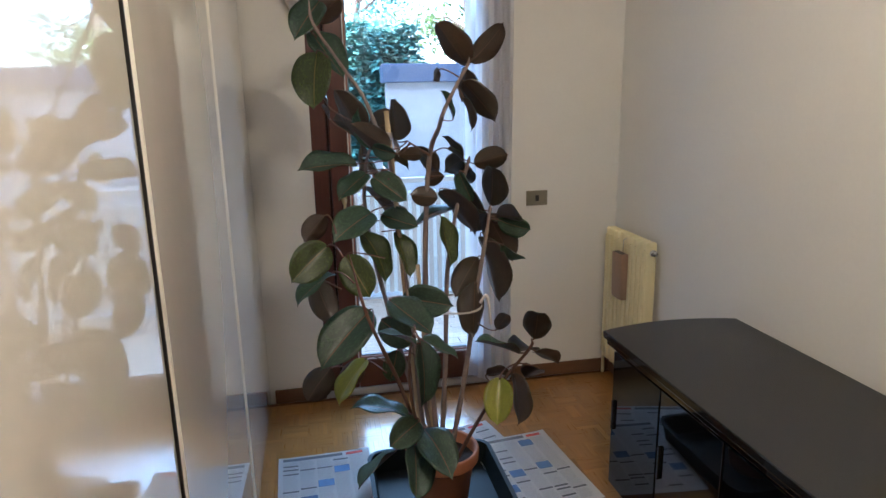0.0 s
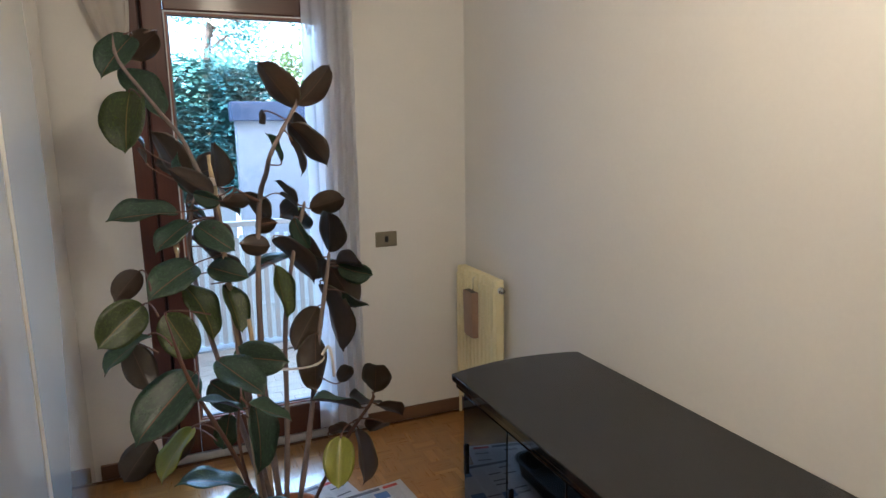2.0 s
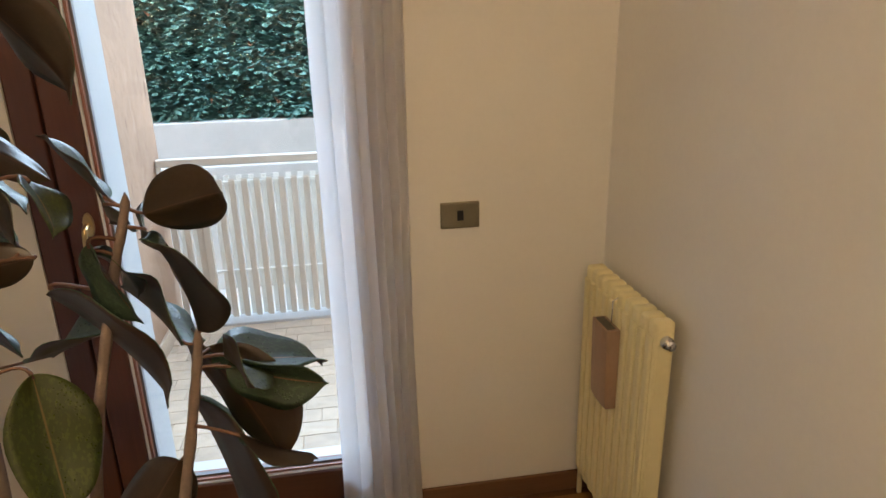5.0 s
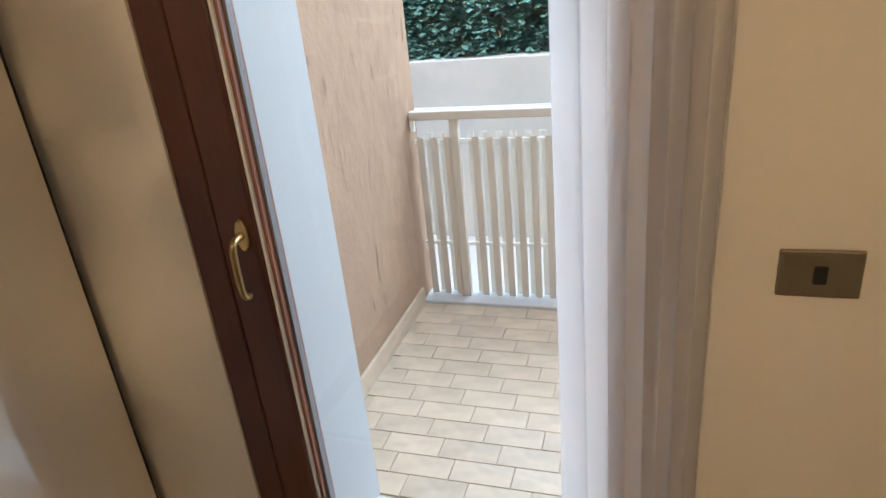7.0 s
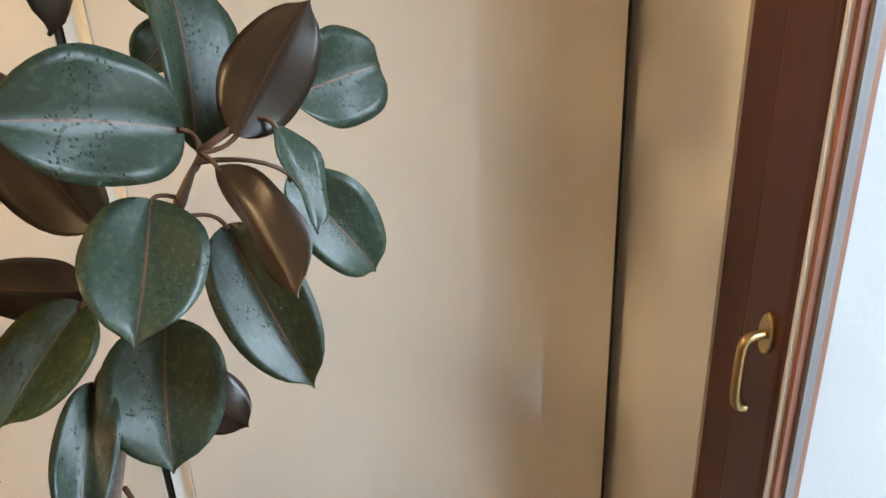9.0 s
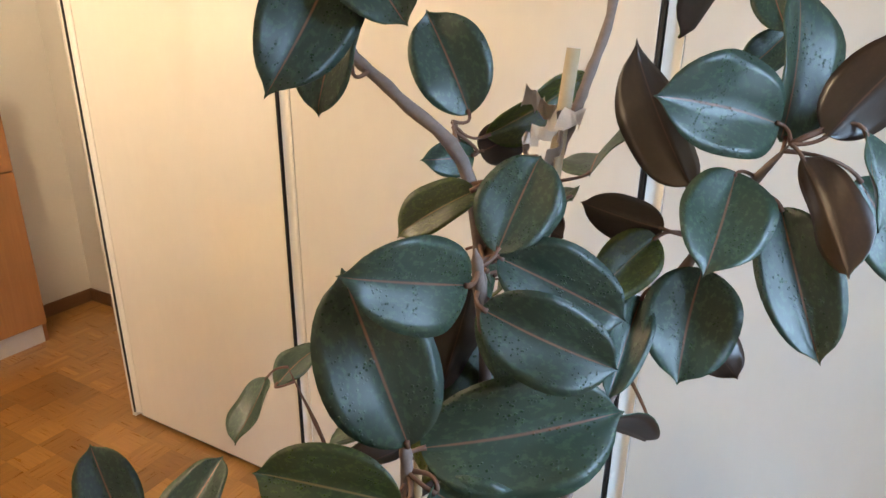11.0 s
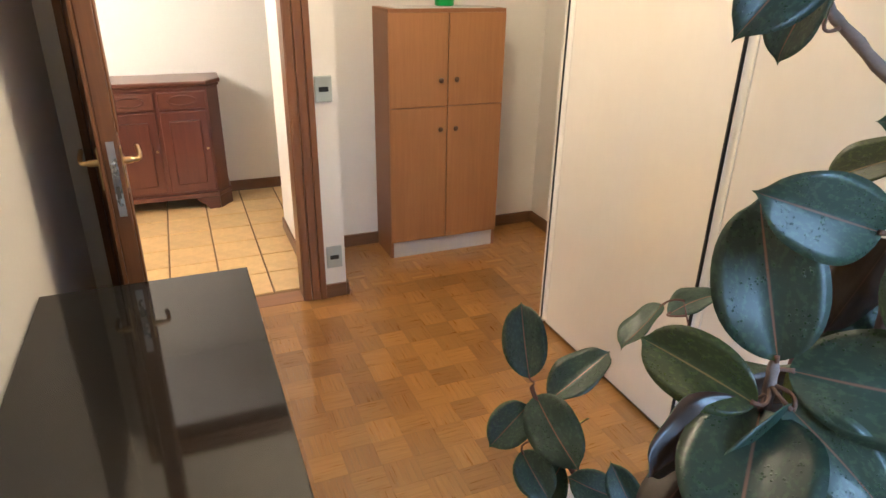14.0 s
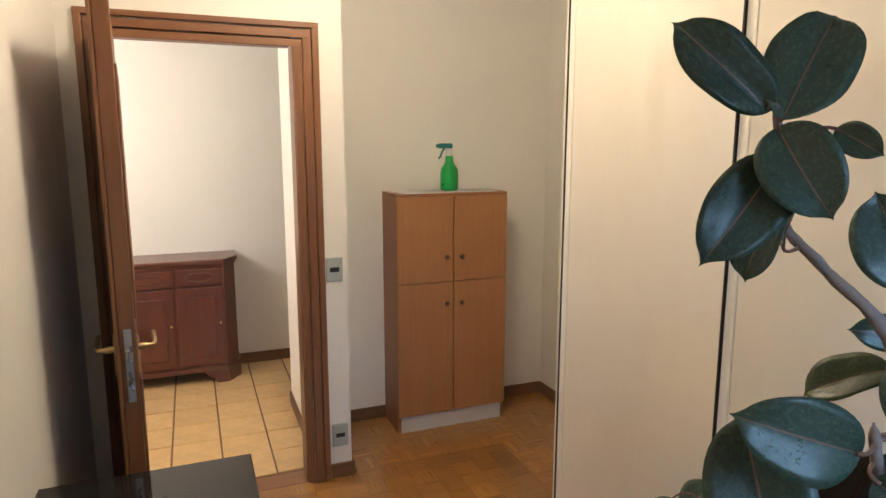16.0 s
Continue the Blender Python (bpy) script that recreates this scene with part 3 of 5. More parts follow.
def wardrobe():
    t = thing("wardrobe", "tall glossy cream lacquered wardrobe with three sliding doors", "wardrobe")
    zt = 2.62
    part("body", nbox(XW + 0.004, XF - 0.035, WJ[0] + 0.02, WJ[3] - 0.006, 0.0, zt), dark_insert, t)
    part("side_panel", nbox(XW + 0.004, XF - 0.002, WJ[0] - 0.022, WJ[0] + 0.0, 0.0, zt, 0.002), lacquer, t)
    part("top_panel", nbox(XW + 0.004, XF - 0.002, WJ[0] + 0.001, YN - 0.004, zt + 0.001, zt + 0.03, 0.002), lacquer, t)
    part("plinth", nbox(XF - 0.034, XF - 0.018, WJ[0] + 0.02, YN - 0.004, 0.0, 0.02), dark_insert, t)
    for a, b in zip(WJ, WJ[1:]):
        d = part("sliding_door", nbox(XF - 0.026, XF - 0.001, a + 0.047, b - (0.006 if b < 3 else 0.004), 0.022, zt - 0.004, 0.0015), lacquer, t)
        # hollow grip profile along the door's edge, closed by a thin bead
        ya, yb = a + 0.009, a + 0.0435
        hollow = [(XF - 0.0005 - 0.010 * math.sin(math.pi * k / 8) ** 0.8, yb + (ya - yb) * k / 8) for k in range(9)]
        part("grip_profile", prism(bmesh.new(), hollow + [(XF - 0.027, ya), (XF - 0.027, yb)], 0.022, zt - 0.004), lacquer_edge, d, "matt ivory hollow grip profile")
        part("edge_bead", nbox(XF - 0.024, XF + 0.0012, yb + 0.0003, yb + 0.0030, 0.022, zt - 0.004, 0.0008, 1), lacquer_edge, d)
    for a, px in zip(WJ, (0.002, 0.004, -0.003, -0.003)):
        part("door_seal", nbox(XF - 0.030, XF + px, a - 0.003, a + 0.004, 0.022, zt - 0.004, 0.001), black_seal, t, "black rubber seal")
    part("filler_strip", nbox(XF - 0.09, XF - 0.055, WJ[3] + 0.007, YN - 0.003, 0.0, zt, 0.001), lacquer_edge, t)


wardrobe()

# ---- black sideboard ----
black_gloss = surface("black_lacquer", (0.006, 0.006, 0.007), 0.04, 0.2, 2, 40, 0.004, 0.0004, coat=0.6, rough_vary=0.02)
black_satin = surface("black_satin_top", (0.016, 0.015, 0.014), 0.055, 0.2, 2, 60, 0.004, 0.0002, rough_vary=0.015)
glass_black = surface("smoked_glass_front", (0.004, 0.004, 0.005), 0.03, 0.1, 2, 40, 0.0, rough_vary=0.01)


def sideboard():
    t = thing("sideboard", "long low black lacquered sideboard with bowed end along the wall", "sideboard")
    xa, xb, ya, yb, zt = 0.338, XE - 0.008, 0.993, 2.412, 0.689
    bow = [(xa + (xb - xa) * (1 - s), yb + 0.05 * math.sin(math.pi * s) ** 1.0 * 0.9) for s in [i / 14 for i in range(15)]]
    top = [(xa, ya), (xb, ya)] + bow
    part("top", prism(bmesh.new(), top, zt - 0.028, zt, 0.004), black_satin, t, "satin black top with bowed end")
    rim = [(xa + 0.012, ya + 0.012), (xb, ya + 0.012)] + [(x + (0.012 if x < xa + 0.02 else 0), y - 0.012) for x, y in bow]
    part("top_rim", prism(bmesh.new(), rim, zt - 0.052, zt - 0.0285, 0.003), black_gloss, t)
    part("body", nbox(xa + 0.055, xb, ya + 0.03, yb - 0.03, 0.05, zt - 0.053), black_gloss, t)
    part("plinth", nbox(xa + 0.10, xb - 0.02, ya + 0.06, yb - 0.07, 0.0, 0.049), black_satin, t)
    w = (yb - 0.03 - ya - 0.03) / 4
    for i in range(4):
        y0 = ya + 0.03 + i * w
        d = part("door", nbox(xa + 0.032, xa + 0.053, y0 + 0.003, y0 + w - 0.003, 0.06, zt - 0.075, 0.003), glass_black if i in (1, 3) else black_gloss, t)
        part("pull", nbox(xa + 0.022, xa + 0.0315, y0 + w - 0.03, y0 + w - 0.018, 0.30, 0.42, 0.002), black_satin, d)


sideboard()


# ---- room door ----
def door_casing():
    t = tagged(new("door_frame"), "walnut-stained wooden door casing with stepped moulding", "door frame", kind="structure")
    for side, (xo, xi) in (("r", (-0.098, DOOR_R)), ("l", (0.848, DOOR_L))):
        s = 1 if xi > xo else -1
        for k, (a, b, d) in enumerate(((0, 0.030, 0.022), (0.031, 0.072, 0.016), (0.073, 0.11, 0.011))):
            x0, x1 = xo + s * a, xo + s * min(b, abs(xi - xo))
            part("casing_strip", nbox(min(x0, x1), max(x0, x1), YS + 0.001, YS + d, 0.0, DOOR_T + 0.09 - a, 0.004, 2), door_wood, t)
        xa, xb = (DOOR_R - 0.028, DOOR_R + 0.004) if side == "r" else (DOOR_L - 0.004, DOOR_L + 0.028)
        part("jamb", nbox(xa, xb, YS - 0.122, YS, 0.002, DOOR_T + 0.001, 0.003), door_wood, t)
    for a, b, d in ((0, 0.030, 0.023), (0.031, 0.072, 0.017), (0.073, 0.11, 0.012)):
        part("casing_strip", nbox(-0.098 + a, 0.848 - a, YS + 0.001, YS + d, DOOR_T + 0.095 - b + 0.006, DOOR_T + 0.096 - a, 0.004, 2), door_wood_h, t)
    part("head_jamb", nbox(DOOR_R + 0.005, DOOR_L - 0.005, YS - 0.122, YS, DOOR_T, DOOR_T + 0.028, 0.003), door_wood_h, t)
    return t


door_casing()


def door_leaf():
    """Leaf along local +x from the hinge, thickness along y."""
    t = tagged(new("door_1"), "walnut-stained wooden room door standing wide open", "door", kind="structure")
    w, th, h = 0.765, 0.048, 2.05
    leaf = part("leaf", nbox(0.0, w - 0.012, -th / 2, th / 2, 0.012, h, 0.003), door_wood, t)
    part("edge_lip", nbox(0.0, w, -th / 2 - 0.012, -th / 2 - 0.0005, 0.012, h + 0.012, 0.003), door_wood, t)
    for z0, z1 in ((0.16, 0.86), (1.06, 1.88)):
        for s in (1,):
            y = s * (th / 2)
            part("panel_moulding", nbox(0.11, w - 0.12, min(y, y + s * 0.008), max(y, y + s * 0.008), z0, z1, 0.004), door_wood, leaf)
    lock = part("lock_plate", nbox(w - 0.0119, w - 0.0085, -0.010, 0.012, 0.82, 1.06, 0.0005), chrome, t, "steel lock face plate")
    part("bolt", nbox(w - 0.0085, w - 0.001, -0.006, 0.006, 0.965, 0.995, 0.002), chrome, lock)
    part("bolt", nbox(w - 0.0085, w - 0.006, -0.006, 0.006, 0.88, 0.92, 0.001), dark_insert, lock)
    for s in (1, -1):
        y = s * th / 2 if s > 0 else -th / 2 - 0.012
        pts = curve_pts([(w - 0.065, y, 0.985), (w - 0.065, y + s * 0.035, 0.985), (w - 0.072, y + s * 0.05, 0.986), (w - 0.11, y + s * 0.055, 0.990), (w - 0.175, y + s * 0.052, 1.0)], 5)
        part("handle", tube(bmesh.new(), pts, [0.011] * 5 + [0.008] * (len(pts) - 5), 10), brass, t, "polished brass lever handle", True)
        part("rosette", nbox(w - 0.083, w - 0.047, min(y, y + s * 0.006), max(y, y + s * 0.006), 0.90, 1.03, 0.002), brass, t)
    t.matrix_world = pose(0.735, 0.018, 0, 0, 0, 94.5)
    return t


door_leaf()

# ---- recess cabinet ----
veneer = wood("beech_veneer", (0.46, 0.22, 0.085), (0.36, 0.16, 0.06), 2, 0.42, 0.7)
# the door veneer in a darker tone, for sides, top, back and shelf
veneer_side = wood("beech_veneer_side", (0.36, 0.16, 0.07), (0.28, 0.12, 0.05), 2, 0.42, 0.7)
grey_plinth = surface("grey_plinth", (0.60, 0.58, 0.56), 0.5, 0.05, 4, 60, 0.05)
knob_mat = wood("dark_knob", (0.16, 0.08, 0.04), (0.08, 0.04, 0.02), 1, 0.35)


def cabinet():
    t = thing("cabinet", "beech veneer four-door cabinet on a grey plinth", "cabinet")
    xa, xb, ya, yb, zt = -1.219, -0.556, -0.597, -0.322, 1.366
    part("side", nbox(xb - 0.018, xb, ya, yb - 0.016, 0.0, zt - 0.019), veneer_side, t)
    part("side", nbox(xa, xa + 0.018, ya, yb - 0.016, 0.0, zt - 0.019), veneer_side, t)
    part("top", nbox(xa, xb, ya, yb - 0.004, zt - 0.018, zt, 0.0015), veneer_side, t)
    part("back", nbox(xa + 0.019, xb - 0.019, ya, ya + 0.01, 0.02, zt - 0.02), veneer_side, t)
    part("plinth", nbox(xa + 0.019, xb - 0.019, yb - 0.032, yb - 0.016, 0.0, 0.096), grey_plinth, t, "pale grey plinth board")
    part("shelf", nbox(xa + 0.019, xb - 0.019, ya + 0.012, yb - 0.018, 0.860, 0.878), veneer_side, t)
    xm = (xa + xb) / 2
    for x0, x1, kx in ((xa, xm - 0.0015, xm - 0.045), (xm + 0.0015, xb, xm + 0.045)):
        for z0, z1, kz in ((0.100, 0.866, 0.745), (0.871, zt - 0.0195, 1.010)):
            d = part("door", nbox(x0 + 0.001, x1 - 0.001, yb - 0.0155, yb, z0, z1, 0.0015), veneer, t)
            k = lathe(bmesh.new(), [(0.006, 0.0), (0.006, 0.008), (0.013, 0.013), (0.014, 0.019), (0.010, 0.023)], n=20)
            bmesh.ops.rotate(k, verts=k.verts, cent=(0, 0, 0), matrix=Matrix.Rotation(radians(-90), 3, "X"))
            bmesh.ops.translate(k, verts=k.verts, vec=(kx, yb, kz))
            part("knob", k, knob_mat, d, "round dark wooden knob", True)


cabinet()

# ---- hall sideboard ----
dark_walnut = wood("dark_walnut", (0.15, 0.045, 0.026), (0.075, 0.022, 0.014), 2, 0.32, 0.8, coat=0.3)
dark_walnut_h = wood("dark_walnut_top", (0.15, 0.048, 0.026), (0.075, 0.024, 0.014), 0, 0.3, 0.8, coat=0.35)


def hall_sideboard():
    t = thing("hall_sideboard", "dark walnut sideboard with canted corners against the hall wall", "sideboard")
    xr, xl, yf, yk, zt = 0.215, 1.30, -1.565, HALL_Y + 0.016, 0.868
    plan = lambda g: [(xr - g, yk), (xr - g, yf - 0.10), (xr + 0.075, yf + g), (xl - 0.075, yf + g), (xl + g, yf - 0.10), (xl + g, yk)]
    part("top", prism(bmesh.new(), plan(0.022)[::-1], zt - 0.028, zt, 0.008), dark_walnut_h, t)
    part("top_moulding", prism(bmesh.new(), plan(0.010)[::-1], zt - 0.046, zt - 0.0285, 0.004), dark_walnut_h, t)
    part("body", prism(bmesh.new(), plan(0.0)[::-1], 0.12, zt - 0.0465), dark_walnut, t)
    # bracket base with a cut-out apron
    part("base", prism(bmesh.new(), plan(0.014)[::-1], 0.085, 0.119, 0.006), dark_walnut_h, t)
    for x0, x1 in ((xr + 0.076, xr + 0.23), (xl - 0.23, xl - 0.076)):
        bm = bmesh.new()
        lo = x0 < (xr + xl) / 2
        pr = [(0.0, 0.0), (0.075, 0.0), (0.095, 0.035), (0.125, 0.05), (0.154, 0.084), (0.0, 0.084)]
        pr = [(x0 + a if lo else x1 - a, z) for a, z in pr]
        v0 = [bm.verts.new((x, yf + 0.012, z)) for x, z in pr]
        v1 = [bm.verts.new((x, yf - 0.012, z)) for x, z in pr]
        bm.faces.new(v0)
        bm.faces.new(v1[::-1])
        for i in range(6):
            bm.faces.new((v0[i], v0[(i + 1) % 6], v1[(i + 1) % 6], v1[i]))
        part("foot", bm, dark_walnut_h, t)
    part("corner_foot", prism(bmesh.new(), [(xr - 0.014, yf - 0.25), (xr - 0.014, yf - 0.105), (xr + 0.074, yf + 0.012), (xr + 0.074, yf - 0.02), (xr + 0.01, yf - 0.11), (xr + 0.01, yf - 0.25)][::-1], 0, 0.0845), dark_walnut_h, t)
    part("corner_foot", prism(bmesh.new(), [(xl + 0.014, yf - 0.25), (xl + 0.014, yf - 0.105), (xl - 0.074, yf + 0.012), (xl - 0.074, yf - 0.02), (xl - 0.01, yf - 0.11), (xl - 0.01, yf - 0.25)], 0, 0.0845), dark_walnut_h, t)
    n = 3
    w = (xl - xr - 0.15) / n
    for i in range(n):
        x0 = xr + 0.075 + i * w
        d = part("drawer", nbox(x0 + 0.012, x0 + w - 0.012, yf + 0.0005, yf + 0.014, 0.695, 0.805, 0.005), dark_walnut_h, t)
        cx = x0 + w / 2
        ell = [(cx + 0.085 * math.cos(a), yf + 0.016, 0.75 + 0.030 * math.sin(a)) for a in [2 * math.pi * k / 32 for k in range(33)]]
        part("carving", tube(bmesh.new(), ell, 0.005, 6), dark_walnut_h, d, "carved oval moulding", True)
        d = part("door", nbox(x0 + 0.012, x0 + w - 0.012, yf + 0.0005, yf + 0.014, 0.140, 0.680, 0.005), dark_walnut, t)
        part("door_panel", nbox(x0 + 0.062, x0 + w - 0.062, yf + 0.0145, yf + 0.022, 0.195, 0.620, 0.007), dark_walnut, d)
        k = lathe(bmesh.new(), [(0.004, 0.0), (0.004, 0.006), (0.009, 0.010), (0.006, 0.016)], n=14)
        bmesh.ops.rotate(k, verts=k.verts, cent=(0, 0, 0), matrix=Matrix.Rotation(radians(-90), 3, "X"))
        bmesh.ops.translate(k, verts=k.verts, vec=(x0 + 0.035, yf + 0.014, 0.43))
        part("knob", k, brass, d, "small brass knob", True)


hall_sideboard()

# ---- lamps of the place ----
lamp_point("ceiling_lamp_light", (-0.10, 0.95, 2.60), LAMP, 0.13, (1.0, 0.78, 0.48))
lamp_point("hall_lamp_light", (1.60, -0.62, 1.80), HALL_LAMP, 0.12, (1.0, 0.86, 0.68))

# the open sky over the garden, shining in through the balcony door
skylight = new("sky_light", bpy.data.lights.new("sky_light", "AREA"))
skylight.data.shape, skylight.data.size, skylight.data.size_y = "RECTANGLE", 6.4, 2.8
skylight.data.energy, skylight.data.color = SKYLIGHT, (0.52, 0.77, 1.0)
skylight.matrix_world = look((1.5, 7.4, 4.2), (-0.4, 3.0, 1.0))

# ---- balcony railing ----
white_metal = surface("white_painted_metal", (0.80, 0.81, 0.78), 0.45, 0.05, 4, 60, 0.08, 0.0006)
beige_metal = surface("beige_painted_metal", (0.56, 0.50, 0.43), 0.5, 0.06, 4, 60, 0.08, 0.0006)


def railing():
    t = thing("balcony_railing", "metal balcony railing with staggered beige and white slats and beige handrail", "railing")
    part("handrail", nbox(-0.855, 2.2, 5.225, 5.275, 0.915, 0.955, 0.006), beige_metal, t)
    part("bracket", nbox(-0.858, -0.835, 5.24, 5.26, 0.86, 0.914, 0.003), white_metal, t)
    for z in (0.285, 0.80):
        part("crossbar", nbox(-0.85, 2.2, 5.262, 5.275, z, z + 0.018, 0.002), white_metal, t)
    for x in (-0.646, 0.55, 1.75):
        part("post", nbox(x - 0.02, x + 0.02, 5.235, 5.275, 0.015, 0.914, 0.004), beige_metal, t)
    slat = None
    for i in range(45):
        x = -0.815 + 0.0665 * i
        near_post = min(abs(x - p) for p in (-0.646, 0.55, 1.75)) < 0.032
        if slat is None:
            slat = finish("slat", box(bmesh.new(), -0.0165, 0.0165, -0.004, 0.0, 0.0, 0.812, 0.0015, 1), beige_metal)
            back = finish("slat", box(bmesh.new(), -0.0155, 0.0155, 0.027, 0.031, 0.0, 0.828, 0.0015, 1), white_metal)
        if not near_post:
            ob = new("slat", slat)
            ob.parent = t
            ob.location = (x, 5.25, 0.02)
        ob = new("slat", back)
        ob.parent = t
        ob.location = (x + 0.036, 5.25, 0.02)


railing()

# ---- garden walls, hedge and trees beyond ----
low = bmesh.new()
box(low, -9, 0.15, 8.5, 8.75, -1.2, 0.78, 0.01, 1)
box(low, -9, 0.15, 8.42, 8.499, -1.2, 0.34, 0.01, 1)
structure("garden_wall_low", low, concrete, "low grey concrete garden wall below the hedge", "wall")
structure("garden_wall_high", nbox(0.17, 7.5, 7.9, 8.12, -1.2, 1.74), surface("grey_rendered_wall", (0.45, 0.46, 0.47), 0.9, 0.2, 1.2, 12, 0.3, 0.004), "high grey rendered garden wall", "wall")
structure("garden_wall_coping", nbox(0.12, 7.55, 7.84, 8.18, 1.742, 1.95, 0.008), surface("slate_coping", (0.10, 0.13, 0.20), 0.7, 0.15, 2, 20, 0.2), "dark slate-blue coping on the garden wall", "coping")

conifer = surface("conifer_green", (0.10, 0.27, 0.235), 0.7, 0.35, 1.5, 30, 0.2)
broadleaf = surface("broadleaf_green", (0.055, 0.10, 0.025), 0.6, 0.35, 1.5, 30, 0.2)
dead_leaf = surface("dead_brown_leaf", (0.30, 0.15, 0.09), 0.8, 0.25, 3, 30, 0.2)
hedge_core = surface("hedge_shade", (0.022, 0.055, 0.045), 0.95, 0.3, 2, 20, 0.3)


def hedge():
    """Flat conifer sprays in drooping layers over a core coloured dark as inner shade."""
    rg = random.Random(11)
    verts, faces = [], []

    def spray(p, out, length, droop):
        side = out.cross(Vector((0, 0, 1))).normalized()
        main = [p + out * (length * k / 4) + Vector((0, 0, -droop * (k / 4) ** 2)) for k in range(5)]
        for k in range(1, 5):
            for s in (-1, 1):
                r = length * 0.34 * (1.15 - k / 5)
                tip = main[k] + (out * 0.7 + side * s) * r + Vector((0, 0, -0.25 * r + rg.uniform(-0.02, 0.02)))
                i = len(verts)
                w = (main[k] - main[k - 1]) * 0.42
                verts.extend((main[k] - w, main[k] + w, tip + w * 0.25 + Vector((0, 0, 0.006)), tip - w * 0.35))
                faces.append((i, i + 1, i + 2, i + 3))
        i = len(verts)
        verts.extend((main[0] + side * 0.012, main[0] - side * 0.012, main[4]))
        faces.append((i, i + 1, i + 2))

    for _ in range(13000):
        x = rg.uniform(-6.0, 0.75)
        z = 0.72 + (1.75 + 0.35 * noise.noise((x * 0.9, 3.0, 1.0))) * rg.random() ** 1.1
        lump = 0.22 * noise.noise((x * 1.3, z * 1.6, 0)) + 0.12 * noise.noise((x * 3.5, z * 4, 5))
        y = 8.98 - lump - rg.random() * 0.10
        if x > 0.05:
            if z > 1.0 + 2.6 * (0.75 - x) + 1.2:
                continue
            y += 0.2
        out = Vector((rg.uniform(-0.7, 0.7), -1, rg.uniform(-0.15, 0.5))).normalized()
        spray(Vector((x, y, z)), out, rg.uniform(0.14, 0.30), rg.uniform(0.03, 0.12))
    me = bpy.data.meshes.new("hedge")
    me.from_pydata([tuple(v) for v in verts], [], faces)
    me.materials.append(conifer)
    ob = tagged(new("hedge", me), "dense blue-green conifer hedge above the garden wall", "hedge", kind="stuff")
    # sheet behind the sprays, its dark green painted in as shade between them
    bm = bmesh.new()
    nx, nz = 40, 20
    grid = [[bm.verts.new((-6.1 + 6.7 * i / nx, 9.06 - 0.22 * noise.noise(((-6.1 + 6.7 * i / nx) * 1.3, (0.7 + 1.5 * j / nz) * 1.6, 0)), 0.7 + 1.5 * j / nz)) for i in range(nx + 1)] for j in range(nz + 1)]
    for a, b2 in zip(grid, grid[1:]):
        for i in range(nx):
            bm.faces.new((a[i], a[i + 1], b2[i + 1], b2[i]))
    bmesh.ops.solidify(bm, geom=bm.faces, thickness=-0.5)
    tagged(new("hedge_core", finish("hedge_core", bm, hedge_core)), "dark sheet coloured as the shade inside the conifer hedge", "hedge", kind="stuff")
    # a few dead leaves caught in it
    bm = bmesh.new()
    for _ in range(16):
        x, z = rg.uniform(-3.2, 0.0), rg.uniform(0.85, 2.2)
        c = Vector((x, 8.62 + 0.1 * rg.random(), z))
        v = [bm.verts.new(c + Vector((rg.uniform(-0.06, 0.06), rg.uniform(-0.03, 0.03), rg.uniform(-0.06, 0.06)))) for _ in range(4)]
        bm.faces.new(v)
    tagged(new("dead_leaves", finish("dead_leaves", bm, dead_leaf)), "brown dead leaves caught in the hedge", "leaves", kind="stuff")


hedge()
tree_bark = surface("tree_bark", (0.12, 0.09, 0.07), 0.9, 0.3, 3, 20, 0.6, 0.01)


def tree(x, y, h, spread, seed, leafmat, label):
    rg = random.Random(seed)
    t = thing("tree", label, "tree", "trees behind the garden walls", at=(x, y, -1.0))
    trunk = [Vector((0.15 * math.sin(k * 1.1 + seed), 0.1 * math.cos(k + seed), h * k / 8)) for k in range(9)]
    bm = tube(bmesh.new(), trunk, [0.22 * (1 - k / 9.5) for k in range(9)], 10)
    tips = []
    for k in range(26):
        b0 = trunk[0].lerp(trunk[-1], 0.28 + 0.7 * rg.random())
        a = rg.uniform(0, 2 * math.pi)
        l = spread * rg.uniform(0.45, 1.0) * (1.1 - 0.6 * b0.z / h)
        e = b0 + Vector((math.cos(a) * l, math.sin(a) * l, l * rg.uniform(0.1, 0.7)))
        m = b0.lerp(e, 0.5) + Vector((0, 0, 0.15 * l))
        tube(bm, [b0, m, e], [0.05, 0.03, 0.012], 6)
        tips += [m, b0.lerp(e, 0.75), e, e]
    part("trunk", bm, tree_bark, t)
    verts, faces = [], []
    for p in tips:
        for _ in range(34):
            c = p + Vector((rg.gauss(0, 0.30), rg.gauss(0, 0.30), rg.gauss(0, 0.22)))
            u = Vector((rg.gauss(0, 1), rg.gauss(0, 1), rg.gauss(0, 0.7))).normalized() * 0.085
            w = u.cross(Vector((rg.gauss(0, 1), rg.gauss(0, 1), rg.gauss(0, 1)))).normalized() * 0.04
            i = len(verts)
            verts.extend((tuple(c - u), tuple(c + w), tuple(c + u), tuple(c - w)))
            faces.append((i, i + 1, i + 2, i + 3))
    me = bpy.data.meshes.new("crown")
    me.from_pydata(verts, [], faces)
    me.materials.append(leafmat)
    ob = new("crown", me)
    ob.parent = t


tree(3.3, 16.5, 6.5, 2.0, 4, broadleaf, "leafy garden tree with sunlit crown")
tree(0.7, 18.5, 7.0, 1.7, 6, conifer, "tall dark green tree behind the hedge")

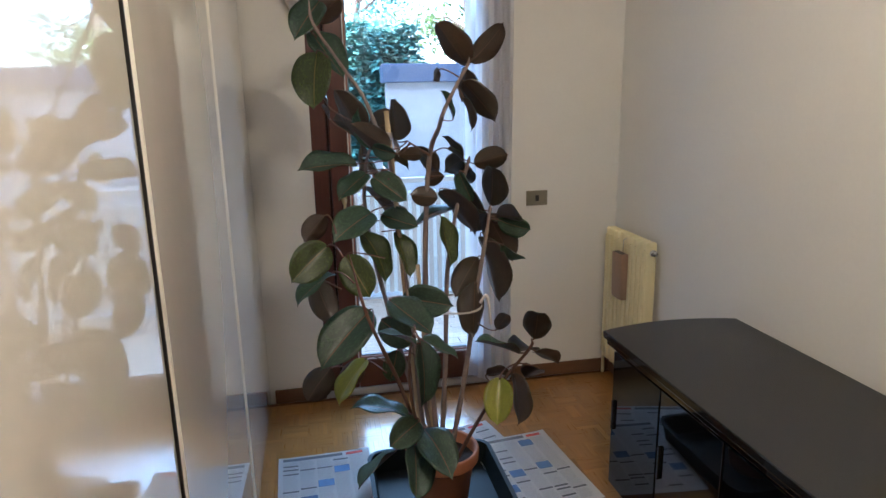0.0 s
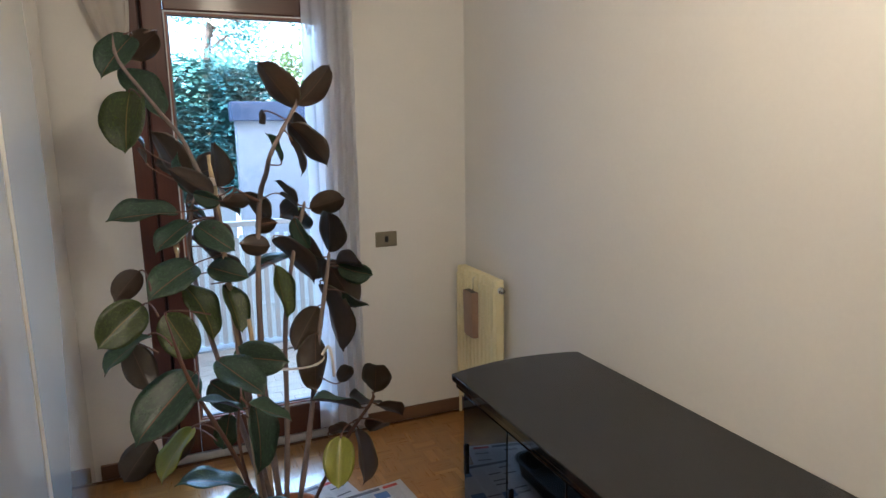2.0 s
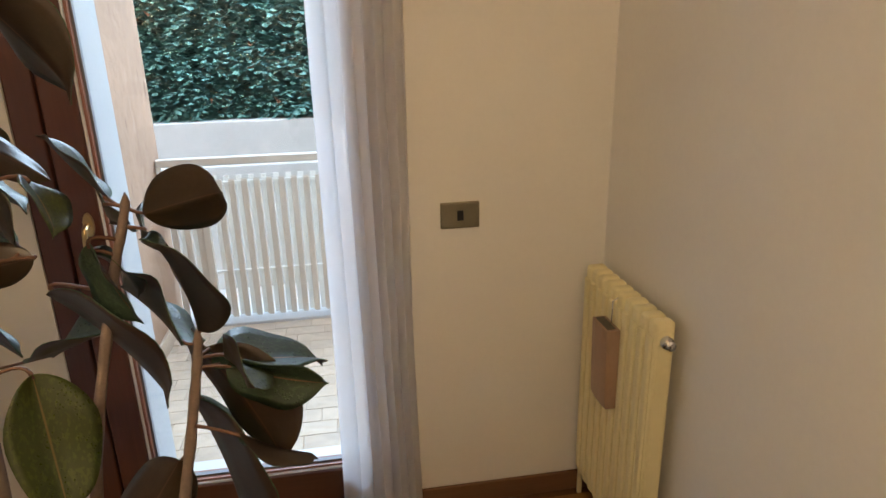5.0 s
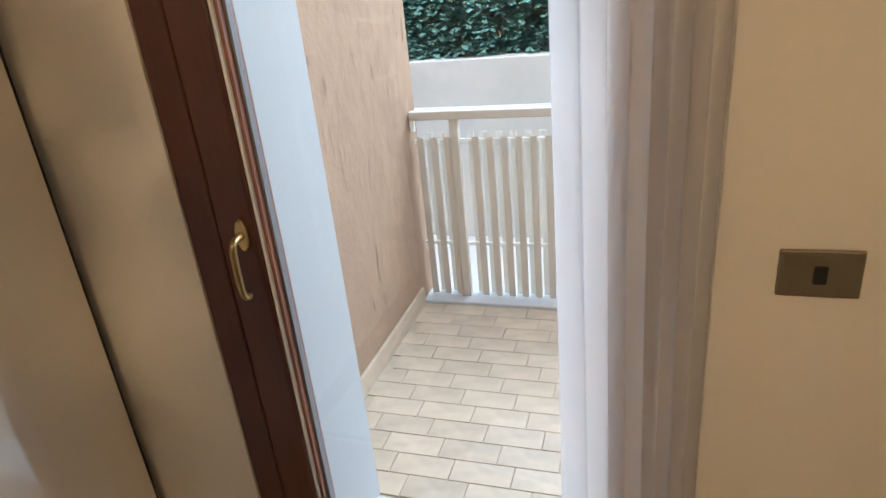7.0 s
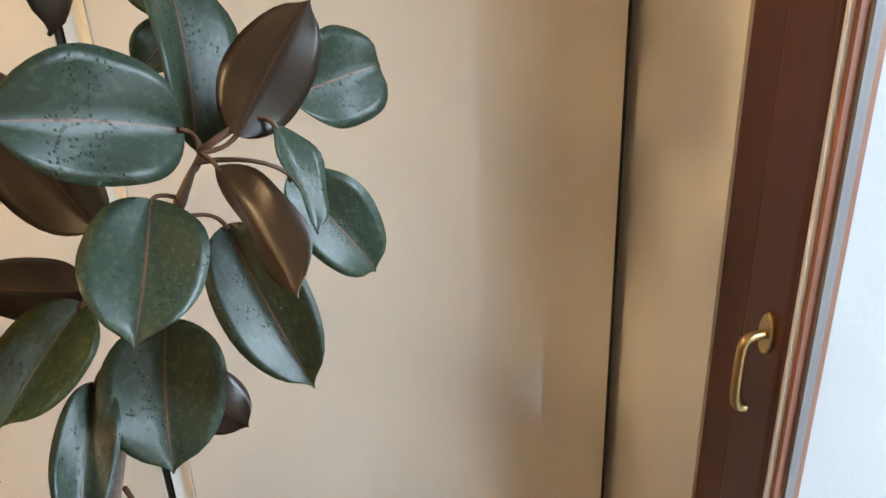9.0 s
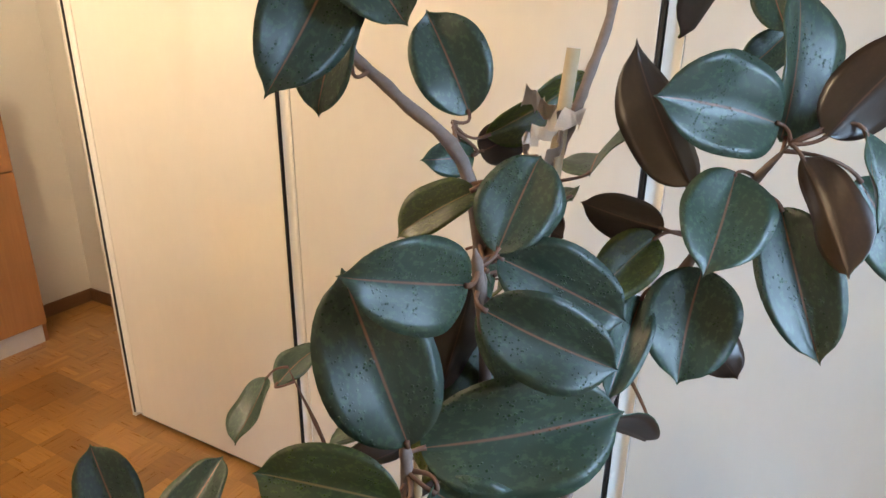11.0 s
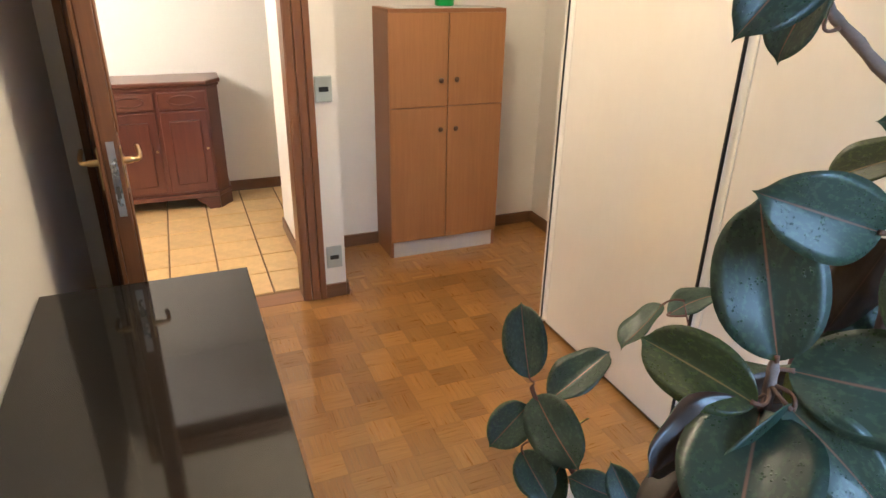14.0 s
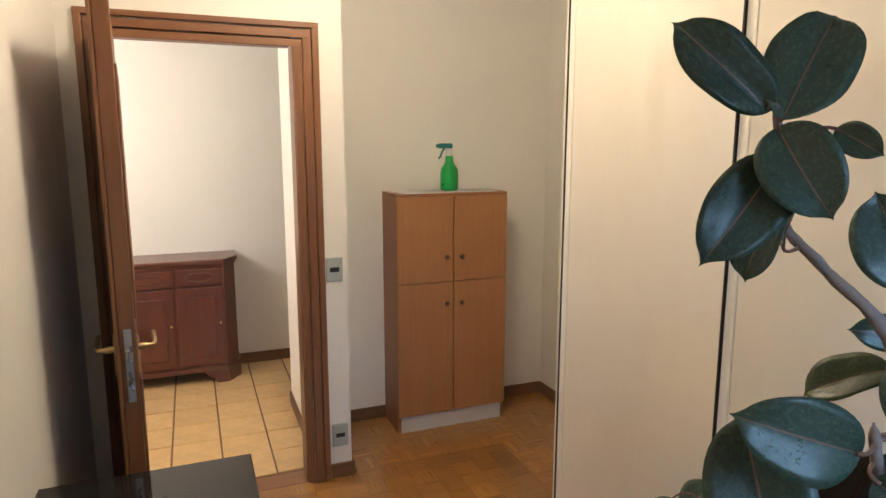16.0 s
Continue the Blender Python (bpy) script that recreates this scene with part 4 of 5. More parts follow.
# ---- rubber plant ----
leaf_top = leaf_material("rubber_leaf", (0.042, 0.088, 0.062), (0.21, 0.11, 0.08))
leaf_green = leaf_material("young_leaf", (0.060, 0.088, 0.022), (0.18, 0.14, 0.06), True, (4.2, 4.4, 0.5))
leaf_yellow = leaf_material("yellowing_leaf", (0.22, 0.24, 0.02), (0.35, 0.30, 0.06), False, (2.6, 2.8, 0.4))
leaf_under = leaf_material("leaf_underside", (0.046, 0.028, 0.021), (0.09, 0.05, 0.036), False, (4.2, 3.0, 2.2))
bark = surface("grey_brown_bark", (0.21, 0.16, 0.135), 0.8, 0.25, 20, 120, 0.6, 0.002, stretch=(1, 1, 1.5))
young_bark = surface("reddish_stem", (0.15, 0.075, 0.045), 0.6, 0.2, 20, 120, 0.4, 0.001)
cane = surface("pale_cane", (0.42, 0.32, 0.19), 0.6, 0.15, 15, 90, 0.3, 0.001)
ribbon_cloth = surface("cream_rag", (0.78, 0.70, 0.62), 0.9, 0.12, 20, 200, 0.4, 0.001)


def leaf_shape(fold, droop, wave, skew, tip):
    """One leathery leaf of unit length along +y and unit width along x, top along +z, 1.2 mm thick once scaled."""
    nl, nw = 20, 8
    bm = bmesh.new()
    uv = bm.loops.layers.uv.new("UVMap")
    th = 0.008
    sheets = []
    for s in (0, 1):
        rows_ = []
        for j in range(nl + 1):
            # rows crowd towards both ends; the blade is a full oval that ends in a short drip tip
            v = 0.5 - 0.5 * math.cos(math.pi * j / nl)
            w = min(1.0, v / 0.955)
            half = 0.5 * max(0.0, 1 - abs(2 * w - 1) ** 2.15) ** 0.56 * (1 + 0.05 * math.sin(math.pi * w) * (0.5 - w))
            half = max(half, 0.020 if v < 0.5 else 0.035 * (1 - v) / 0.045 + 0.003 if v > 0.955 else 0.035)
            row = []
            for i in range(nw + 1):
                u = i / nw * 2 - 1
                x = u * half + skew * math.sin(math.pi * v) * 0.08
                z = fold * abs(x) - droop * (v - 0.35) ** 2 + wave * math.sin(v * 9 + u * 1.5) * abs(u) * half
                z += tip * max(0, v - 0.9) * -0.6
                z += 0.010 * (1 - min(1, abs(u) * 5)) * (-1)
                row.append(bm.verts.new((x, v, z - (th if s else 0))))
            rows_.append(row)
        sheets.append(rows_)
        for j in range(nl):
            for i in range(nw):
                q = (rows_[j][i], rows_[j][i + 1], rows_[j + 1][i + 1], rows_[j + 1][i])
                f = bm.faces.new(q if s == 0 else q[::-1])
                f.material_index, f.smooth = s, True
                for l in f.loops:
                    for jj in (j, j + 1):
                        for ii in (i, i + 1):
                            if rows_[jj][ii] is l.vert:
                                l[uv].uv = (ii / nw, rows_[jj][ii].co.y)
    a, b2 = sheets
    edge = [(0, i) for i in range(nw)] + [(j, nw) for j in range(nl)] + [(nl, nw - i) for i in range(nw)] + [(nl - j, 0) for j in range(nl)]
    for k in range(len(edge)):
        p, q = edge[k], edge[(k + 1) % len(edge)]
        f = bm.faces.new((a[p[0]][p[1]], b2[p[0]][p[1]], b2[q[0]][q[1]], a[q[0]][q[1]]))
        f.smooth = True
    return bm


def leaf_meshes(top):
    out = []
    for fold, droop, wave, skew, tip in ((0.22, 0.22, 0.06, 0.0, 1), (0.28, 0.10, 0.09, 0.4, 0), (0.17, 0.30, 0.10, -0.4, 1), (0.33, 0.18, 0.05, 0.2, -1), (0.24, -0.12, 0.08, -0.2, 1)):
        bm = leaf_shape(fold, droop, wave, skew, tip)
        me = bpy.data.meshes.new("leaf")
        bm.to_mesh(me)
        bm.free()
        me.materials.append(top)
        me.materials.append(leaf_under)
        out.append(me)
    return out


# leaf rows: base, tip, width, roll about the midrib in degrees, kind (0 dark, 1 lighter green, 2 yellowing)
LEAVES = {}
LEAVES["TOP"] = [
    (-0.201, 2.349, 1.661, -0.311, 2.321, 1.795, 0.104, 76, 0),
    (-0.194, 2.339, 1.673, -0.099, 2.272, 1.786, 0.077, -91, 0),
    (-0.220, 2.333, 1.616, -0.105, 2.339, 1.497, 0.093, -66, 0),
    (-0.299, 2.346, 1.652, -0.306, 2.405, 1.619, 0.041, 88, 0),
    (-0.220, 2.337, 1.564, -0.188, 2.315, 1.459, 0.068, -51, 0),
    (-0.205, 2.339, 1.654, -0.204, 2.424, 1.550, 0.089, -1, 0),
    (-0.258, 2.317, 1.501, -0.299, 2.295, 1.590, 0.059, 17, 0),
]
LEAVES["B"] = [
    (-0.082, 2.498, 1.181, -0.091, 2.421, 1.341, 0.112, 5, 0),
    (-0.106, 2.496, 1.163, -0.221, 2.665, 1.194, 0.118, 23, 0),
    (-0.073, 2.499, 1.126, 0.067, 2.610, 1.078, 0.134, -3, 0),
    (-0.083, 2.521, 1.140, -0.121, 2.627, 1.070, 0.078, 22, 0),
    (-0.058, 2.504, 1.136, -0.003, 2.375, 1.158, 0.082, -21, 1),
    (-0.058, 2.492, 1.126, 0.072, 2.497, 1.078, 0.078, 111, 0),
    (-0.049, 2.463, 1.038, 0.047, 2.483, 0.970, 0.071, 158, 0),
]
LEAVES["A"] = [
    (-0.179, 2.536, 1.350, -0.250, 2.548, 1.432, 0.078, -13, 0),
    (-0.137, 2.530, 1.331, -0.022, 2.482, 1.368, 0.085, -51, 0),
    (-0.185, 2.535, 1.344, -0.223, 2.653, 1.289, 0.081, 37, 0),
    (-0.143, 2.539, 1.308, -0.183, 2.661, 1.258, 0.084, 39, 0),
    (-0.242, 2.482, 1.391, -0.189, 2.414, 1.347, 0.058, -4, 1),
    (-0.200, 2.501, 1.304, -0.154, 2.488, 1.196, 0.066, 148, 0),
    (-0.442, 2.374, 1.435, -0.443, 2.305, 1.567, 0.107, -134, 0),
    (-0.426, 2.392, 1.384, -0.350, 2.360, 1.388, 0.051, -104, 0),
    (-0.456, 2.394, 1.405, -0.574, 2.500, 1.486, 0.075, 134, 1),
    (-0.437, 2.393, 1.386, -0.516, 2.436, 1.408, 0.060, -86, 0),
]
LEAVES["R"] = [
    (-0.498, 2.746, 1.447, -0.390, 2.625, 1.482, 0.116, -66, 0),
    (-0.520, 2.754, 1.424, -0.605, 2.749, 1.610, 0.115, -35, 0),
    (-0.476, 2.794, 1.441, -0.522, 2.875, 1.555, 0.083, -148, 0),
    (-0.516, 2.845, 1.467, -0.623, 2.951, 1.485, 0.104, 63, 0),
    (-0.473, 2.710, 1.389, -0.351, 2.703, 1.300, 0.102, 29, 0),
    (-0.525, 2.764, 1.343, -0.433, 2.835, 1.188, 0.092, 77, 0),
    (-0.460, 2.775, 1.417, -0.368, 2.838, 1.319, 0.062, -73, 0),
    (-0.484, 2.829, 1.448, -0.429, 2.860, 1.355, 0.055, 23, 0),
    (-0.515, 2.836, 1.391, -0.514, 2.923, 1.271, 0.089, 79, 0),
    (-0.464, 2.660, 1.367, -0.564, 2.552, 1.514, 0.090, 119, 0),
]
LEAVES["R1"] = [
    (-0.528, 2.687, 1.245, -0.426, 2.688, 1.121, 0.122, 51, 0),
    (-0.478, 2.637, 1.306, -0.494, 2.523, 1.321, 0.063, 83, 0),
]
LEAVES["R2"] = [
    (-0.474, 2.631, 1.296, -0.384, 2.576, 1.229, 0.073, -19, 1),
    (-0.482, 2.621, 1.206, -0.358, 2.618, 1.113, 0.057, 28, 0),
    (-0.542, 2.693, 1.163, -0.519, 2.752, 1.099, 0.069, -99, 0),
    (-0.202, 2.519, 1.290, -0.165, 2.581, 1.213, 0.059, 17, 0),
    (-0.351, 2.670, 1.082, -0.200, 2.549, 1.177, 0.121, 45, 0),
    (-0.644, 2.730, 1.546, -0.685, 2.690, 1.627, 0.058, -103, 0),
    (-0.639, 2.688, 1.494, -0.666, 2.733, 1.546, 0.055, 112, 0),
]
LEAVES["C"] = [
    (-0.559, 2.511, 1.347, -0.761, 2.466, 1.344, 0.120, -40, 0),
    (-0.460, 2.454, 1.297, -0.460, 2.513, 1.277, 0.061, -86, 0),
    (-0.508, 2.490, 1.304, -0.405, 2.399, 1.228, 0.091, 14, 0),
    (-0.527, 2.497, 1.318, -0.634, 2.399, 1.258, 0.091, -46, 0),
    (-0.524, 2.414, 1.195, -0.656, 2.271, 1.143, 0.117, -50, 0),
    (-0.558, 2.457, 1.128, -0.474, 2.351, 0.974, 0.119, -66, 1),
    (-0.438, 2.481, 1.106, -0.400, 2.386, 0.963, 0.102, -84, 1),
    (-0.483, 2.504, 1.165, -0.366, 2.421, 1.134, 0.085, 37, 0),
    (-0.678, 2.348, 1.100, -0.798, 2.266, 1.007, 0.120, -70, 1),
    (-0.681, 2.392, 1.192, -0.754, 2.387, 1.109, 0.078, 100, 0),
]
LEAVES["C1"] = [
    (-0.621, 2.349, 1.063, -0.551, 2.302, 0.926, 0.112, -19, 1),
]
LEAVES["D"] = [
    (-0.666, 2.296, 1.023, -0.792, 2.203, 0.971, 0.096, -4, 0),
    (-0.722, 2.349, 0.982, -0.676, 2.307, 0.846, 0.093, 139, 0),
    (-0.441, 2.328, 0.907, -0.282, 2.241, 0.894, 0.110, 34, 0),
    (-0.488, 2.287, 0.916, -0.374, 2.141, 0.840, 0.116, -18, 0),
    (-0.554, 2.293, 0.889, -0.725, 2.141, 0.772, 0.149, -35, 0),
    (-0.511, 2.372, 0.818, -0.417, 2.285, 0.750, 0.106, 12, 0),
    (-0.465, 2.339, 0.717, -0.496, 2.318, 0.607, 0.078, -51, 0),
    (-0.388, 2.284, 0.772, -0.385, 2.184, 0.575, 0.128, -59, 0),
    (-0.694, 2.417, 0.639, -0.782, 2.360, 0.547, 0.103, 113, 0),
    (-0.574, 2.306, 0.712, -0.692, 2.248, 0.592, 0.103, -4, 2),
]
LEAVES["D1"] = [
    (-0.441, 2.235, 0.527, -0.627, 2.237, 0.598, 0.115, 28, 0),
]
LEAVES["E"] = [
    (-0.417, 2.178, 0.527, -0.527, 2.088, 0.497, 0.095, -32, 0),
    (-0.404, 2.170, 0.505, -0.349, 1.987, 0.443, 0.117, -5, 0),
    (-0.500, 2.172, 0.434, -0.636, 2.080, 0.377, 0.101, 38, 0),
    (-0.435, 2.164, 0.454, -0.456, 1.989, 0.365, 0.115, -43, 0),
    (-0.672, 2.732, 1.734, -0.697, 2.584, 1.536, 0.144, -52, 1),
    (-0.687, 2.861, 1.818, -0.574, 2.745, 1.648, 0.136, 29, 0),
    (-0.650, 2.773, 1.916, -0.746, 2.655, 1.785, 0.116, -72, 0),
    (-0.574, 2.868, 1.941, -0.663, 2.917, 1.855, 0.099, 51, 0),
    (-0.382, 2.450, 1.239, -0.290, 2.429, 1.228, 0.071, -87, 0),
    (-0.275, 2.498, 1.308, -0.354, 2.536, 1.401, 0.074, 13, 0),
]
LEAVES["F"] = [
    (-0.259, 2.491, 1.294, -0.336, 2.453, 1.290, 0.055, 68, 0),
    (-0.266, 2.531, 1.238, -0.123, 2.518, 1.084, 0.122, -11, 0),
    (-0.277, 2.461, 1.156, -0.253, 2.414, 0.982, 0.105, 47, 1),
    (-0.090, 2.525, 1.141, 0.008, 2.514, 0.960, 0.120, -61, 0),
    (-0.135, 2.497, 0.989, -0.226, 2.480, 0.846, 0.100, 23, 0),
    (-0.112, 2.541, 1.058, -0.042, 2.508, 0.807, 0.152, -11, 0),
    (-0.158, 2.450, 0.906, -0.179, 2.387, 0.717, 0.116, -140, 0),
    (-0.457, 2.413, 0.814, -0.481, 2.399, 0.737, 0.061, -68, 0),
    (-0.181, 2.042, 0.718, -0.217, 1.949, 0.609, 0.090, 16, 2),
    (-0.111, 2.107, 0.697, -0.096, 2.065, 0.537, 0.096, -85, 0),
]
LEAVES["F1"] = [
    (-0.584, 2.401, 0.661, -0.669, 2.394, 0.565, 0.080, 111, 0),
]
LEAVES["S"] = [
    (-0.081, 2.018, 0.843, -0.100, 1.935, 0.961, 0.086, 57, 0),
    (-0.120, 2.037, 0.796, -0.264, 2.016, 0.863, 0.090, 46, 0),
    (-0.070, 2.039, 0.796, 0.020, 2.064, 0.746, 0.079, -67, 0),
    (-0.087, 2.037, 0.813, -0.098, 2.178, 0.748, 0.098, 4, 0),
    (-0.045, 2.071, 0.720, -0.065, 2.150, 0.662, 0.075, 0, 0),
    (-0.183, 2.190, 0.664, -0.109, 2.139, 0.694, 0.071, -72, 0),
    (-0.437, 1.956, 0.900, -0.327, 1.974, 0.823, 0.076, -30, 0),
    (-0.445, 1.969, 0.884, -0.560, 1.993, 0.934, 0.071, 50, 0),
    (-0.113, 2.315, 0.769, -0.090, 2.263, 0.843, 0.053, 23, 0),
]

POT = (-0.30, 2.40)
plant = thing("rubber_plant", "tall rubber plant with large dark wet leaves, tied to canes", "potted plant", at=(POT[0], POT[1], 0.25))


def plant_part(name, me, label=""):
    ob = new(name, me)
    ob.parent = plant
    ob.matrix_parent_inverse = Matrix.Translation((-POT[0], -POT[1], -0.25))
    if label:
        ob["label"] = label
    return ob


STEMS = [
    (((-0.31, 2.41, 0.24), (-0.34, 2.44, 0.7), (-0.335, 2.45, 1.1), (-0.315, 2.441, 1.374), (-0.30, 2.35, 1.47), (-0.296, 2.286, 1.522), (-0.25, 2.31, 1.60), (-0.205, 2.338, 1.665), (-0.20, 2.335, 1.69)), (0.012, 0.0045)),
    (((-0.30, 2.42, 0.24), (-0.27, 2.46, 0.6), (-0.25, 2.49, 0.95), (-0.20, 2.52, 1.2), (-0.161, 2.526, 1.331), (-0.155, 2.525, 1.36)), (0.011, 0.005)),
    (((-0.27, 2.40, 0.24), (-0.20, 2.44, 0.55), (-0.15, 2.46, 0.85), (-0.11, 2.48, 1.05), (-0.09, 2.49, 1.155), (-0.088, 2.488, 1.185)), (0.011, 0.0055)),
    (((-0.33, 2.43, 0.24), (-0.42, 2.50, 0.6), (-0.50, 2.57, 0.95), (-0.53, 2.64, 1.18), (-0.515, 2.70, 1.32), (-0.497, 2.727, 1.373), (-0.47, 2.76, 1.43)), (0.011, 0.005)),
    (((-0.36, 2.42, 0.24), (-0.39, 2.45, 0.7), (-0.425, 2.485, 1.1), (-0.447, 2.494, 1.356), (-0.472, 2.508, 1.435), (-0.492, 2.517, 1.484), (-0.53, 2.53, 1.58), (-0.60, 2.49, 1.68), (-0.68, 2.45, 1.80), (-0.69, 2.46, 1.88)), (0.011, 0.0045)),
    (((-0.36, 2.37, 0.24), (-0.46, 2.27, 0.6), (-0.57, 2.18, 0.9), (-0.62, 2.15, 1.12)), (0.009, 0.0045)),
    (((-0.26, 2.36, 0.24), (-0.20, 2.26, 0.45), (-0.14, 2.15, 0.65), (-0.086, 2.04, 0.807), (-0.085, 2.03, 0.84)), (0.008, 0.004)),
    (((-0.33, 2.38, 0.24), (-0.38, 2.30, 0.55), (-0.42, 2.28, 0.85), (-0.44, 2.30, 1.05)), (0.010, 0.004)),
    (((-0.32, 2.36, 0.24), (-0.42, 2.2, 0.5), (-0.46, 2.08, 0.75), (-0.45, 2.0, 0.93)), (0.007, 0.0035)),
    (((-0.315, 2.441, 1.374), (-0.36, 2.40, 1.40), (-0.40, 2.37, 1.43)), (0.006, 0.0035)),
]
stem_samples = []
for pts, (r0, r1) in STEMS:
    path = curve_pts(pts, 6)
    n = len(path)
    stem_samples += path
    rads = [(r0 + (r1 - r0) * (i / (n - 1)) ** 0.8) * (1 + 0.10 * math.sin(i * 2.3)) * min(1.0, (n - i) / 5) for i in range(n)]
    plant_part("stem", finish("stem", tube(bmesh.new(), path, rads, 9), bark if r0 > 0.0095 else young_bark, True))

MESHES = {0: leaf_meshes(leaf_top), 1: leaf_meshes(leaf_green), 2: leaf_meshes(leaf_yellow)}
rng = random.Random(5)
AXIS = Vector((-0.3, 2.42, 0))
for group_rows in LEAVES.values():
    for bx, by, bz, tx, ty, tz, wid, roll, kind in group_rows:
        b0, t0 = Vector((bx, by, bz)), Vector((tx, ty, tz))
        d = t0 - b0
        length = d.length
        d.normalize()
        mid = (b0 + t0) / 2
        out_ = mid - Vector((AXIS.x, AXIS.y, mid.z))
        n0 = Vector((0, 0, 0.7)) + out_.normalized() * 0.5
        n0 = (n0 - d * n0.dot(d)).normalized()
        n0 = Matrix.Rotation(radians(roll), 3, d) @ n0
        side = d.cross(n0)
        ob = plant_part("leaf", rng.choice(MESHES[kind]), "yellowing leaf" if kind == 2 else "")
        ob.matrix_basis = Matrix(((side.x * wid, d.x * length, n0.x * length * 0.9, bx), (side.y * wid, d.y * length, n0.y * length * 0.9, by), (side.z * wid, d.z * length, n0.z * length * 0.9, bz), (0, 0, 0, 1)))
        near = min(stem_samples, key=lambda p: (p - b0).length)
        gap = (near - b0).length
        end = near if gap < 0.13 else b0 + (near - b0).normalized() * 0.13
        p0, p1 = b0 + d * 0.006, b0 - d * min(0.03, gap * 0.45)
        bend = [p0 * (1 - u) ** 2 + p1 * (2 * u * (1 - u)) + end * u ** 2 for u in [k / 7 for k in range(8)]]
        plant_part("petiole", finish("petiole", tube(bmesh.new(), bend, [0.0030 - 0.0008 * math.sin(math.pi * k / 7) for k in range(8)], 6), young_bark, True))


def canes_and_ties():
    for name, a, b2, r in (("cane", (-0.37, 2.42, 0.22), (-0.452, 2.508, 1.524), 0.009), ("stick", (-0.34, 2.34, 0.22), (-0.385, 2.33, 1.02), 0.007)):
        pa, pb = Vector(a), Vector(b2)
        pts = [pa.lerp(pb, i / 8) for i in range(9)]
        plant_part(name, finish(name, tube(bmesh.new(), pts, [r * (1.12 if i % 3 == 1 else 1.0) for i in range(9)], 10), cane, True), "pale cane stick")
    c = Vector((-0.452, 2.504, 1.440))
    # knotted rag: a wrap, two loops and two tails
    wrap = [c + Vector((0.030 * math.cos(a), 0.020 * math.sin(a), 0.003 * math.sin(2 * a))) for a in [2 * math.pi * i / 16 for i in range(17)]]
    strips = [wrap]
    strips.append(curve_pts([c + Vector((0.022, 0.002, -0.002)), c + Vector((0.020, -0.012, 0.006)), c + Vector((0.018, -0.030, 0.017)), c + Vector((0.020, -0.050, 0.026))], 5))
    strips.append(curve_pts([c + Vector((0.022, 0.0, -0.008)), c + Vector((0.024, -0.020, -0.018)), c + Vector((0.030, -0.040, -0.028)), c + Vector((0.036, -0.034, -0.048)), c + Vector((0.036, -0.012, -0.058)), c + Vector((0.024, 0.002, -0.034)), c + Vector((0.022, 0.004, -0.008))], 5))
    for k, s in enumerate(strips):
        bm = bmesh.new()
        prev = None
        for i, p in enumerate(s):
            w = 0.011 + 0.004 * math.sin(i * 1.7 + k)
            n = Vector((0.004 * math.sin(i * 2.1), 0.004 * math.cos(i * 1.3), w))
            cur = (bm.verts.new(p + n), bm.verts.new(p - n))
            if prev:
                bm.faces.new((prev[0], cur[0], cur[1], prev[1]))
            prev = cur
        bmesh.ops.solidify(bm, geom=bm.faces, thickness=0.002)
        plant_part("rag_tie", finish("rag_tie", bm, ribbon_cloth, True), "cream cloth strip tied in a knot")
    # loose tape round the stems lower down
    ring = [Vector((-0.30 + 0.17 * math.cos(a), 2.45 + 0.085 * math.sin(a), 0.83 + 0.015 * math.sin(a * 2))) for a in [2 * math.pi * i / 28 for i in range(29)]]
    bm = bmesh.new()
    prev = None
    for i, p in enumerate(ring):
        n = Vector((0, 0, 0.0045 + 0.0012 * math.sin(i)))
        cur = (bm.verts.new(p + n), bm.verts.new(p - n))
        if prev:
            bm.faces.new((prev[0], cur[0], cur[1], prev[1]))
        prev = cur
    bmesh.ops.solidify(bm, geom=bm.faces, thickness=0.002)
    plant_part("rag_tie", finish("rag_tie", bm, ribbon_cloth, True), "cloth strip looped round the stems")
    tail = curve_pts([(-0.14, 2.44, 0.83), (-0.12, 2.43, 0.86), (-0.11, 2.425, 0.82), (-0.105, 2.425, 0.75)], 5)
    plant_part("rag_tie", finish("rag_tie", tube(bmesh.new(), tail, 0.006, 6), ribbon_cloth, True))


canes_and_ties()


def pot():
    t = thing("flower_pot", "round terracotta pot with dark soil standing in a tray", "flower pot", at=(POT[0], POT[1], 0.012))
    terracotta = surface("terracotta", (0.40, 0.16, 0.075), 0.75, 0.15, 6, 50, 0.2, 0.001)
    soil = surface("dark_soil", (0.035, 0.022, 0.015), 0.95, 0.4, 25, 120, 1.0, 0.01)
    bm = lathe(bmesh.new(), [(0.085, 0.0), (0.088, 0.004), (0.118, 0.225), (0.132, 0.228), (0.136, 0.235), (0.138, 0.272), (0.134, 0.278), (0.126, 0.278), (0.122, 0.270), (0.118, 0.22), (0.001, 0.215)], n=48)
    part("body", bm, terracotta, t, smooth=True)
    bm = bmesh.new()
    rows_ = [[(r * math.cos(a), r * math.sin(a), 0.232 + 0.012 * noise.noise((r * 30 * math.cos(a), r * 30 * math.sin(a), 0))) for a in [2 * math.pi * i / 36 for i in range(36)]] for r in (0.119, 0.09, 0.06, 0.03, 0.004)]
    rings(bm, [[(x, y, 0.217) for x, y, z in rows_[0]]] + rows_)
    part("soil", bm, soil, t, "dark potting soil", True)


pot()


